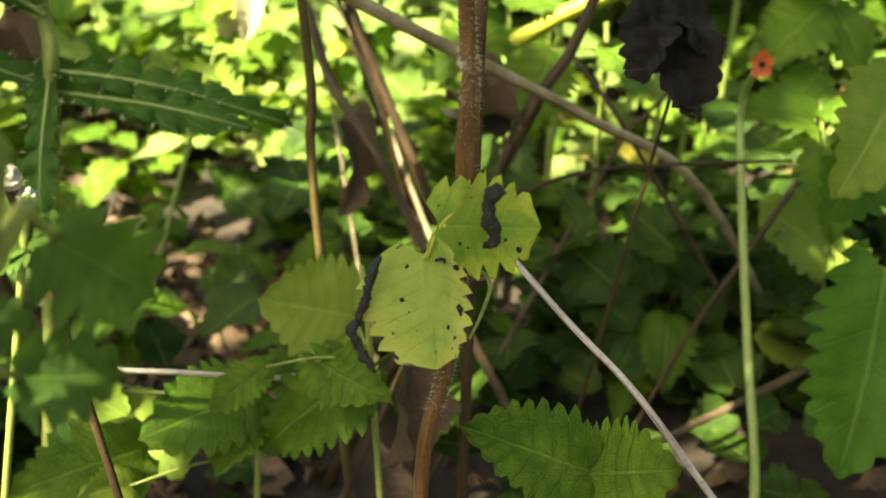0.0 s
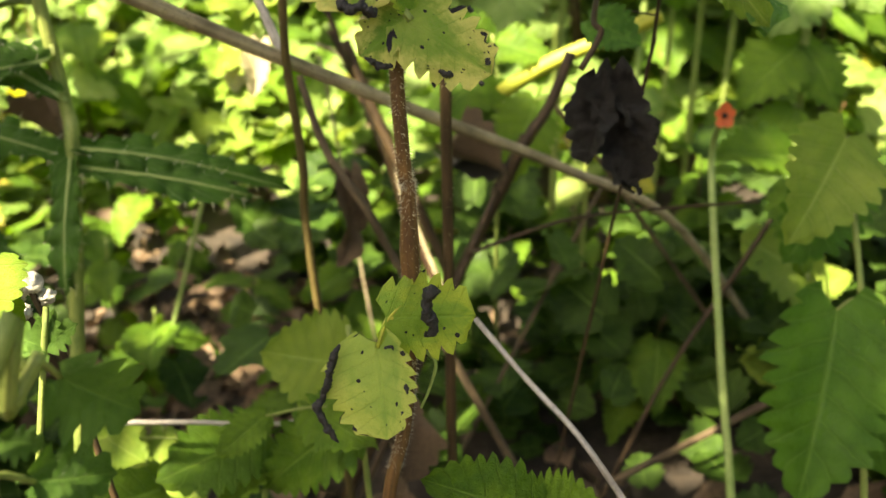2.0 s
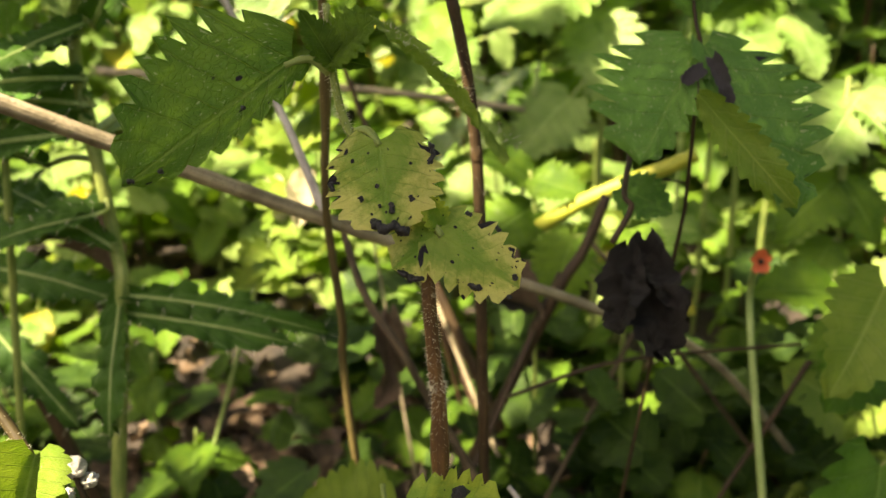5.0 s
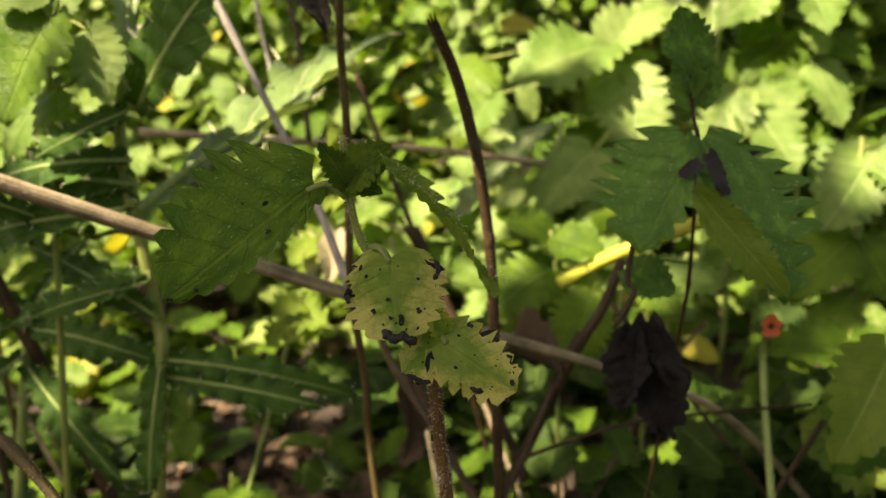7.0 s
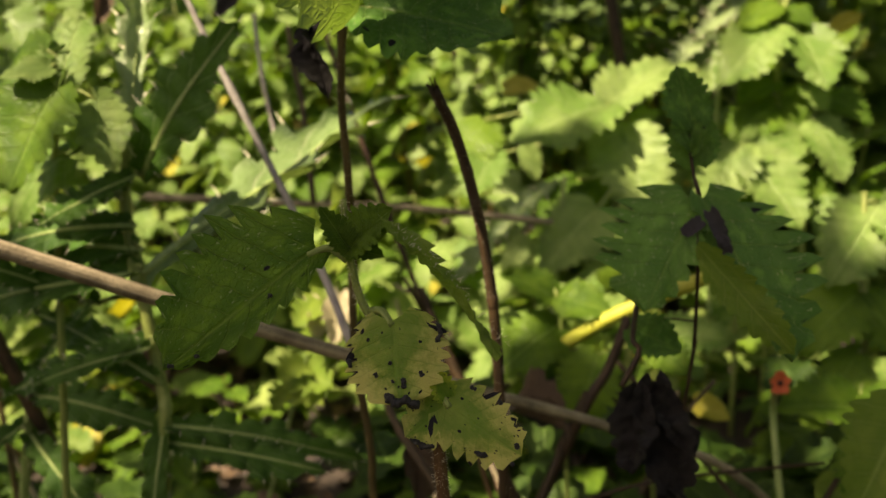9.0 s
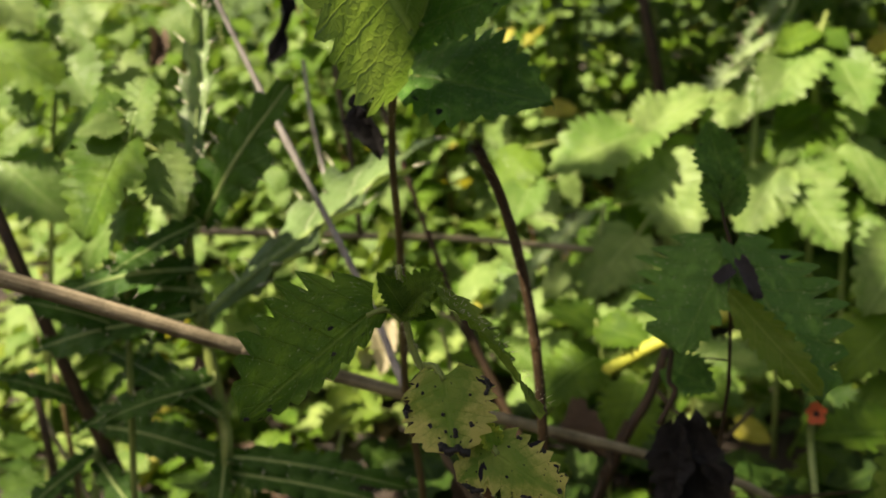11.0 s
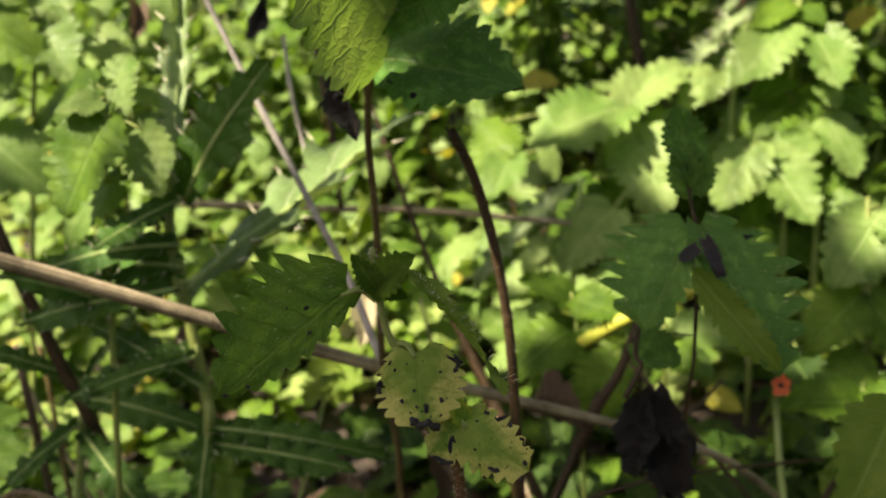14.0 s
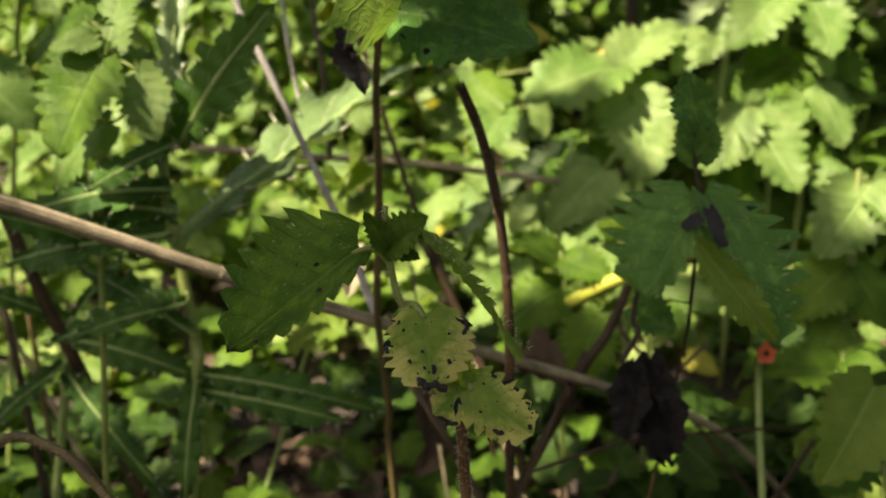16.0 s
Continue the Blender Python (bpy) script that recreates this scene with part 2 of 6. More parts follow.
CANOPY = leaf_material("canopy_leaf", (0.05, 0.11, 0.02), (0.1, 0.17, 0.03), (0.12, 0.2, 0.05), veins=5, glow=0.3, islands=True)
DEAD_LEAF = plain_material("dead_leaf_brown", (0.035, 0.022, 0.012), (0.19, 0.125, 0.072), 60.0, rough=0.75, bump=0.7, glow=0.15)
BLACK_LEAF = plain_material("rotten_leaf_black", (0.003, 0.0024, 0.0015), (0.017, 0.012, 0.007), 160.0, rough=0.7, bump=1.0)
BLACK_GLOSS = plain_material("rot_black", (0.0012, 0.0012, 0.0016), (0.006, 0.006, 0.008), 900.0, rough=0.5, bump=1.0, depth=0.0004)
ROT_BROWN = plain_material("leaf_rot_brown", (0.016, 0.015, 0.017), (0.06, 0.054, 0.056), 300.0, rough=0.7, bump=0.8, depth=0.0005)
STEM_RED = bark_material("nettle_stem_russet", (0.06, 0.03, 0.011), (0.16, 0.085, 0.03), rough=0.55)
STEM_MAROON = bark_material("stem_maroon", (0.03, 0.016, 0.010), (0.085, 0.045, 0.028), rough=0.6)
STEM_GREEN = bark_material("stem_green", (0.11, 0.17, 0.04), (0.26, 0.3, 0.08), rough=0.5)
STEM_PALE = bark_material("stem_pale_green", (0.16, 0.25, 0.07), (0.32, 0.4, 0.14), rough=0.5)
STEM_DARK = bark_material("stem_dark_brown", (0.018, 0.011, 0.005), (0.066, 0.04, 0.017), rough=0.6)
STEM_BROWN = bark_material("stem_olive_brown", (0.05, 0.035, 0.013), (0.13, 0.10, 0.035), rough=0.55)
STEM_YELLOW = bark_material("stem_yellow_green", (0.2, 0.25, 0.025), (0.42, 0.42, 0.06), rough=0.5)
STRAW = bark_material("straw_buff", (0.085, 0.065, 0.036), (0.46, 0.39, 0.25), rough=0.75, streak=14.0, bump=0.9)
TWIG_GREY = bark_material("twig_grey", (0.19, 0.17, 0.15), (0.5, 0.47, 0.42), rough=0.8, bump=0.8)
TWIG_BROWN = bark_material("twig_brown", (0.035, 0.026, 0.016), (0.13, 0.092, 0.052), rough=0.75, bump=0.8)
HAIR = plain_material("plant_hair", (0.45, 0.42, 0.32), (0.7, 0.66, 0.52), 300.0, rough=0.4, bump=0.0, glow=0.3)
SPINE = plain_material("thistle_spine", (0.46, 0.45, 0.3), (0.7, 0.67, 0.5), 200.0, rough=0.4, bump=0.0)
PETAL = plain_material("petal_scarlet", (0.6, 0.09, 0.03), (0.78, 0.2, 0.08), 300.0, rough=0.5, bump=0.2, glow=0.3)
FUZZ = plain_material("bud_grey_down", (0.3, 0.29, 0.24), (0.62, 0.6, 0.54), 500.0, rough=0.9, bump=1.0)
SOIL = plain_material("soil_dark", (0.009, 0.007, 0.0045), (0.04, 0.028, 0.018), 25.0, rough=0.95, bump=1.0, depth=0.006)
STONE = plain_material("pebble_white", (0.55, 0.52, 0.46), (0.8, 0.78, 0.72), 60.0, rough=0.7)
BACK = plain_material("far_foliage", (0.02, 0.045, 0.012), (0.09, 0.16, 0.03), 14.0, rough=0.9, bump=1.0, depth=0.03)


# ---- mesh builders ----
def to_object(name, bm, material, parent=None, label="", smooth=True):
    me = bpy.data.meshes.new(name)
    bm.to_mesh(me)
    bm.free()
    for mt in material if isinstance(material, (list, tuple)) else [material]:
        me.materials.append(mt)
    if smooth:
        me.polygons.foreach_set("use_smooth", [True] * len(me.polygons))
    ob = new(name, me)
    if parent:
        ob.parent = parent
    if label:
        ob["label"] = label
    return ob


def part(name, bm, material, parent, label=""):
    return to_object(name, bm, material, parent, label)


def thing(name, at, label, category, group="", kind=""):
    e = new(name)
    e.location = at
    e.empty_display_size = 0.01
    return tagged(e, label, category, group, kind)


def adopt(ob, parent):
    """Hang a part under a thing, keeping it where it is."""
    ob.parent = parent
    ob.matrix_parent_inverse = (parent.matrix_basis if parent.parent else Matrix.Translation(parent.location)).inverted()
    return ob


def smooth_line(points, steps=6):
    """Catmull-Rom through the points."""
    p = [Vector(q) for q in points]
    if len(p) == 2:
        p = [p[0], p[0].lerp(p[1], 0.5), p[1]]
    p = [p[0] * 2 - p[1]] + p + [p[-1] * 2 - p[-2]]
    out = []
    for i in range(1, len(p) - 2):
        for k in range(steps):
            t = k / steps
            out.append(0.5 * (2 * p[i] + (p[i + 1] - p[i - 1]) * t + (2 * p[i - 1] - 5 * p[i] + 4 * p[i + 1] - p[i + 2]) * t * t + (3 * p[i] - p[i - 1] - 3 * p[i + 1] + p[i + 2]) * t ** 3))
    out.append(p[-2])
    return out


def tube(bm, points, r0, r1, sides=8, steps=6, knots=(), rough=0.0, ridge=0.0, rng=random, squash=1.0):
    """A tapered stem through the points, with swollen knots and ridges. Round it u, along it v in metres."""
    line = smooth_line(points, steps)
    uvl = bm.loops.layers.uv.verify()
    rings, run = [], 0.0
    x = None
    for i, c in enumerate(line):
        d = (line[min(i + 1, len(line) - 1)] - line[max(i - 1, 0)]).normalized()
        if x is None:
            x = d.orthogonal().normalized()
        x = (x - d * x.dot(d)).normalized()
        y = d.cross(x)
        f = i / (len(line) - 1)
        r = r0 + (r1 - r0) * f
        for k in knots:
            r *= 1 + 0.38 * math.exp(-((f - k) * 28) ** 2)
        if i:
            run += (c - line[i - 1]).length
        ring = []
        for s in range(sides):
            a = 2 * math.pi * s / sides
            rr = r * (1 + rough * rng.uniform(-1, 1) + ridge * (1 if s % 2 else -1))
            ring.append(bm.verts.new(c + x * math.cos(a) * rr + y * math.sin(a) * rr * squash))
        rings.append((ring, run))
    for (a, va), (b, vb) in zip(rings, rings[1:]):
        for s in range(sides):
            f = bm.faces.new((a[s], a[(s + 1) % sides], b[(s + 1) % sides], b[s]))
            for l, uvv in zip(f.loops, ((s / sides, va), ((s + 1) / sides, va), ((s + 1) / sides, vb), (s / sides, vb))):
                l[uvl].uv = uvv
    bm.faces.new(rings[0][0][::-1])
    bm.faces.new(rings[-1][0])
    return line


def stem_part(name, points, r0, r1, material, parent, label="", **kw):
    bm = bmesh.new()
    tube(bm, points, r0, r1, **kw)
    ob = part(name, bm, material, None, label)
    return adopt(ob, parent) if parent else ob


def hairs(name, line, r0, r1, count, length, parent, rng, material=None, spread=0.35, start=0.0):
    """Fine bristles that stand off a stem."""
    verts, faces = [], []
    for _ in range(count):
        f = start + rng.random() * (1 - start)
        i = min(int(f * (len(line) - 1)), len(line) - 2)
        q = f * (len(line) - 1) - i
        c = line[i].lerp(line[i + 1], q)
        d = (line[i + 1] - line[i]).normalized()
        x = d.orthogonal().normalized()
        a = rng.uniform(0, 6.283)
        n = x * math.cos(a) + d.cross(x) * math.sin(a)
        r = r0 + (r1 - r0) * f
        g = (n + d * rng.uniform(-spread, spread) - Vector((0, 0, rng.uniform(0, spread)))).normalized()
        b = c + n * r * 0.93
        w = length * 0.055
        s = g.orthogonal().normalized()
        o = g.cross(s)
        k = len(verts)
        ll = length * rng.uniform(0.45, 1.25)
        verts += [b + s * w, b - s * w * 0.5 + o * w * 0.87, b - s * w * 0.5 - o * w * 0.87, b + g * ll]
        faces += [(k, k + 1, k + 3), (k + 1, k + 2, k + 3), (k + 2, k, k + 3)]
    me = bpy.data.meshes.new(name)
    me.from_pydata(verts, [], faces)
    me.materials.append(material or HAIR)
    ob = tagged(new(name, me), kind="stuff")
    return adopt(ob, parent)


def leaf_bm(width=0.6, teeth=9, depth=0.16, fold=0.12, droop=0.15, pucker=0.006, wave=0.03, heart=0.1, thick=0.0, seed=0, cols=3, twist=0.0, petiole=0.0, belly=0.37, tip_power=0.8, halves=(1.0, 1.0)):
    """A toothed blade one long, from the origin along +Y, its upper face to +Z. u runs along it, v across."""
    rng = random.Random(seed)
    bm = bmesh.new()
    uvl = bm.loops.layers.uv.verify()
    rows = 3 * teeth + 1
    grid = []
    ph = rng.uniform(0, 6.28)
    size = [[rng.uniform(0.7, 1.3) for _ in range(teeth + 2)] for _ in (0, 1)]
    bulge = [rng.uniform(-0.09, 0.09) for _ in (0, 1)]
    pw = belly / (1 - belly) * tip_power
    peak = (belly ** pw) * ((1 - belly) ** tip_power)
    for i in range(rows + 1):
        u = i / rows
        w = width * 0.5 * ((u + 0.015) ** pw * max(1 - u, 0) ** tip_power) / peak
        row = []
        for j in range(-cols, cols + 1):
            v = j / cols
            sd = 0 if v < 0 else 1
            k = size[sd][i // 3]
            ww = w * halves[sd] * (1 + bulge[sd] * math.sin(u * 6.0 + ph))
            yy = u
            if abs(v) > 0.99 and 0 < i < rows:
                step = i % 3
                ww *= (1 - depth * 0.55, 1 + depth * 0.5 * k, 1 + depth * k)[step]
                yy += (-0.25, 0.0, 0.55 * k)[step] / rows * (1 - 0.5 * u)
            x = v * ww
            yy -= heart * abs(v) ** 1.5 * (1 - u) ** 7
            z = fold * abs(x) * 2 - droop * u * u
            z += pucker * math.cos(2 * math.pi * (i / 3 - abs(v) * 0.7)) * (abs(v) * (1 - abs(v)) * 4)
            z += wave * math.sin(u * 7 + ph + v * 2.0) * abs(v)
            z += wave * 0.5 * math.sin(u * 17 + ph * 2 + v * 5.0) * abs(v) * abs(v)
            z += rng.uniform(-1, 1) * pucker * 0.3
            a = twist * u
            row.append((bm.verts.new((x * math.cos(a) - z * math.sin(a), yy, z * math.cos(a) + x * math.sin(a))), u, v * 0.5 + 0.5))
        grid.append(row)
    for a, b in zip(grid, grid[1:]):
        for j in range(2 * cols):
            q = (a[j], a[j + 1], b[j + 1], b[j])
            f = bm.faces.new([c[0] for c in q])
            for l, c in zip(f.loops, q):
                l[uvl].uv = c[1:]
    if thick:
        bmesh.ops.solidify(bm, geom=bm.faces[:], thickness=thick)
    if petiole:
        tube(bm, [(0, 0.05, -0.004), (0, -petiole * 0.5, -0.02), (0, -petiole, 0.01)], 0.016, 0.02, sides=5, steps=3)
    return bm


def thistle_bm(lobes=7, width=0.34, deep=0.5, droop=0.2, seed=0, spine=0.09, fold=0.3, waist=0.55):
    """A lobed thistle blade with a stout pale midrib; every lobe ends in spines (second material)."""
    rng = random.Random(seed)
    bm = bmesh.new()
    uvl = bm.loops.layers.uv.verify()
    rows = lobes * 4
    grid, tips = [], []
    uneven = [rng.uniform(0.55, 1.0) for _ in range(2 * lobes + 4)]
    for i in range(rows + 1):
        u = min(max(i / rows + (rng.uniform(-0.35, 0.35) / rows if 0 < i < rows else 0.0), 0.0), 1.0)
        env = width * 0.5 * ((u + 0.05) ** waist) * max(1 - u, 0.0) ** 0.55 * 1.75 * (1 + 0.6 * (waist - 0.55))
        k = i % 4
        f = (1 - deep, 1 - deep * 0.45, 1.0, 1 - deep * 0.35)[k] * rng.uniform(0.85, 1.12)
        row = []
        for j in range(-3, 4):
            v = j / 3
            side = uneven[2 * (i // 4) + (v > 0)]
            x = v * env * (f * side * rng.uniform(0.9, 1.1) if abs(v) > 0.9 else (0.45 + 0.45 * f) * (0.4 + 0.6 * side))
            z = fold * abs(x) - droop * u * u + 0.022 * math.sin(i * math.pi / 2) * abs(v) + rng.uniform(-0.006, 0.006) + 0.02 * math.sin(5 * u + 3 * v + seed)
            y = u + (0.05 * width / 0.34 * abs(v) if k == 2 else 0)
            vert = bm.verts.new((x, y, z))
            row.append((vert, u, v * 0.5 + 0.5))
            if abs(v) > 0.9 and (k == 2 or rng.random() < 0.25) and 1 < i < rows:
                tips.append((vert.co.copy(), Vector((math.copysign(1, v), 0.55 if k == 2 else rng.uniform(-0.2, 0.7), rng.uniform(-0.3, 0.6))).normalized(), spine * (1.0 if k == 2 else 0.5) * rng.uniform(0.7, 1.2)))
        grid.append(row)
    for a, b in zip(grid, grid[1:]):
        for j in range(6):
            q = (a[j], a[j + 1], b[j + 1], b[j])
            f = bm.faces.new([c[0] for c in q])
            for l, c in zip(f.loops, q):
                l[uvl].uv = c[1:]
    tips.append((grid[-1][3][0].co.copy(), Vector((0, 1, -0.2)).normalized(), spine * 1.2))
    for p, g, ln in tips:
        s = g.orthogonal().normalized()
        o = g.cross(s)
        w = spine * 0.065
        ring = [bm.verts.new(p - g * 0.01 + s * w), bm.verts.new(p - g * 0.01 - s * w * 0.5 + o * w), bm.verts.new(p - g * 0.01 - s * w * 0.5 - o * w)]
        top = bm.verts.new(p + g * ln)
        for n in range(3):
            bm.faces.new((ring[n], ring[(n + 1) % 3], top)).material_index = 1
    rib = [Vector((0, u, 0.003 - droop * u * abs(u) + 0.02 * math.sin(5 * u + seed))) for u in (-0.02, 0.2, 0.4, 0.6, 0.8, 0.97)]
    n0 = len(bm.faces)
    tube(bm, rib, 0.012, 0.003, sides=5, steps=3)
    bm.faces.ensure_lookup_table()
    for f in bm.faces[n0:]:
        f.material_index = 2
    return bm


def crumple_bm(lx, ly, lz, seed, detail=3, amp=0.45, freq=2.5):
    """A withered, crumpled lump of leaf."""
    bm = bmesh.new()
    bmesh.ops.create_icosphere(bm, subdivisions=detail, radius=1.0)
    off = Vector((seed * 3.1, seed * 1.7, seed * 0.9))
    for v in bm.verts:
        n = noise.noise(v.co * freq + off) + 0.5 * noise.noise(v.co * freq * 2.3 + off) + 0.3 * noise.noise(v.co * freq * 5 + off)
        c = v.co * (1 + amp * n)
        v.co = Vector((c.x * lx, c.y * ly, c.z * lz))
    return bm


def crumple_chain(points, r, seed, steps=4):
    """A rolled, shrivelled strip of rotten leaf along a line: one lumpy skin."""
    bm = bmesh.new()
    line = smooth_line(points, steps * 4)
    off = Vector((seed * 1.3, seed * 0.7, seed * 2.1))
    rings, x = [], None
    for i, c in enumerate(line):
        d = (line[min(i + 1, len(line) - 1)] - line[max(i - 1, 0)]).normalized()
        x = d.orthogonal().normalized() if x is None else (x - d * x.dot(d)).normalized()
        y = d.cross(x)
        f = i / (len(line) - 1)
        taper = min(1.0, 0.25 + 6 * min(f, 1 - f))
        ring = []
        for k in range(14):
            a = 2 * math.pi * k / 14
            g = x * math.cos(a) + y * math.sin(a)
            q = (c / r) * 0.55 + g * 0.6 + off
            ring.append(bm.verts.new(c + g * r * taper * (1.0 + 0.75 * noise.noise(q) + 0.45 * noise.noise(q * 2.7))))
        rings.append(ring)
    for p, q in zip(rings, rings[1:]):
        for k in range(14):
            bm.faces.new((p[k], p[(k + 1) % 14], q[(k + 1) % 14], q[k]))
    bm.faces.new(rings[0][::-1])
    bm.faces.new(rings[-1])
    return bm


def blade_matrix(base, tip, face, length=None):
    """The pose of a blade from its base to its tip, its upper side towards face."""
    b, t = Vector(base), Vector(tip)
    y = (t - b).normalized()
    z = Vector(face)
    z = (z - y * z.dot(y)).normalized()
    x = y.cross(z)
    s = (t - b).length if length is None else length
    m = Matrix((x, y, z)).transposed().to_4x4()
    return Matrix.Translation(b) @ m @ Matrix.Scale(s, 4)


MESHES = {}


def mesh_of(key, bm, *materials):
    if key not in MESHES:
        me = bpy.data.meshes.new(key)
        bm.to_mesh(me)
        me.polygons.foreach_set("use_smooth", [True] * len(me.polygons))
        for mt in materials:
            me.materials.append(mt)
        MESHES[key] = me
    bm.free()
    return MESHES[key]


def put_leaf(parent, me, base, tip, face, name="leaf", label="", wide=1.0):
    ob = new(name, me)
    ob.matrix_basis = blade_matrix(base, tip, face) @ Matrix.Diagonal((wide, 1, 1, 1))
    if label:
        ob["label"] = label
    return adopt(ob, parent)


def single_leaf(parent, base, tip, face, material, label="", petiole_from=None, name="leaf", r=0.0009, stem_mat=None, **kw):
    ob = part(name, leaf_bm(**kw), material, None, label)
    ob.matrix_basis = blade_matrix(base, tip, face)
    adopt(ob, parent)
    if petiole_from is not None:
        a, b = Vector(petiole_from), Vector(base)
        inner = b + (Vector(tip) - b) * 0.06
        stem_part("petiole", [a, a.lerp(b, 0.55) + Vector((0, 0, 0.0012)), inner], r * 1.15, r * 0.8, stem_mat or STEM_GREEN, ob, sides=6, steps=4)
    return ob


TO_CAM = Vector((0.0, -1.0, 0.35))      # roughly back along the view

# leaf meshes that many plants share
NETTLE_MESHES = [mesh_of(f"nettle_blade_{i}", leaf_bm(width=0.58 + 0.035 * i, teeth=8 + i % 3, depth=0.19, fold=0.18 - 0.08 * i, droop=0.1 + 0.12 * i, pucker=0.005, wave=0.05, heart=0.08, seed=20 + i, cols=3, petiole=0.18), NETTLE) for i in range(4)]
LIT_MESHES = [mesh_of(f"lit_blade_{i}", leaf_bm(width=0.58 + 0.035 * i, teeth=8 + i % 3, depth=0.2, fold=0.16 - 0.07 * i, droop=0.1 + 0.14 * i, pucker=0.005, wave=0.055, heart=0.08, seed=40 + i, cols=3, petiole=0.18), NETTLE_LIT) for i in range(4)]
YELLOW_MESH = mesh_of("yellow_blade", leaf_bm(width=0.66, teeth=8, depth=0.13, fold=0.1, droop=0.3, seed=61, cols=2, petiole=0.15), YELLOW_CLEAN)
THISTLE_MESHES = [mesh_of(f"thistle_blade_{i}", thistle_bm(lobes=6 + i, width=0.36 + 0.05 * i, deep=0.45 + 0.08 * i, droop=0.1 + 0.15 * i, seed=70 + i), THISTLE_LIT, SPINE, STEM_PALE) for i in range(3)]
SHADED_THISTLES = [mesh_of(f"thistle_dark_{i}", thistle_bm(lobes=7 + i, width=0.25 + 0.03 * i, deep=0.18, droop=0.1 + 0.12 * i, seed=80 + i, spine=0.045), THISTLE_SHADED, SPINE, STEM_PALE) for i in range(2)]

# ---- ground ----
def ground_height(x, y):
    h = 0.012 * noise.noise(Vector((x * 3.0, y * 3.0, 0.3))) + 0.02 * noise.noise(Vector((x * 0.9, y * 0.9, 4.0)))
    return h + 0.05 * max(0.0, min(y - 0.9, 4.0))


def make_ground():
    bm = bmesh.new()
    def axis(lo, hi, far):
        a = list(np.linspace(lo, hi, 90))
        return [-far, -far / 4, -far / 12] + a + [far / 12, far / 4, far]
    xs, ys = axis(-2.2, 2.2, 400.0), axis(-1.2, 4.0, 400.0)
    vs = [[bm.verts.new((x, y, ground_height(x, y) + 0.004 * noise.noise(Vector((x * 25, y * 25, 0))))) for x in xs] for y in ys]
    for j in range(len(ys) - 1):
        for i in range(len(xs) - 1):
            bm.faces.new((vs[j][i], vs[j][i + 1], vs[j + 1][i + 1], vs[j + 1][i]))
    return tagged(to_object("ground", bm, SOIL), "dark damp soil under the plants", "ground", kind="structure")


make_ground()

# ---- unseen tree behind the path, added to shade the near plants and the back ----
def open_sky(p, margin):
    """True where a leaf at p leaves the gaps of the crown free."""
    g = p - to_sun * (p.z / to_sun.z)
    return all((g.x - x) ** 2 + (g.y - y) ** 2 > (q + margin) ** 2 for x, y, q in GAPS)


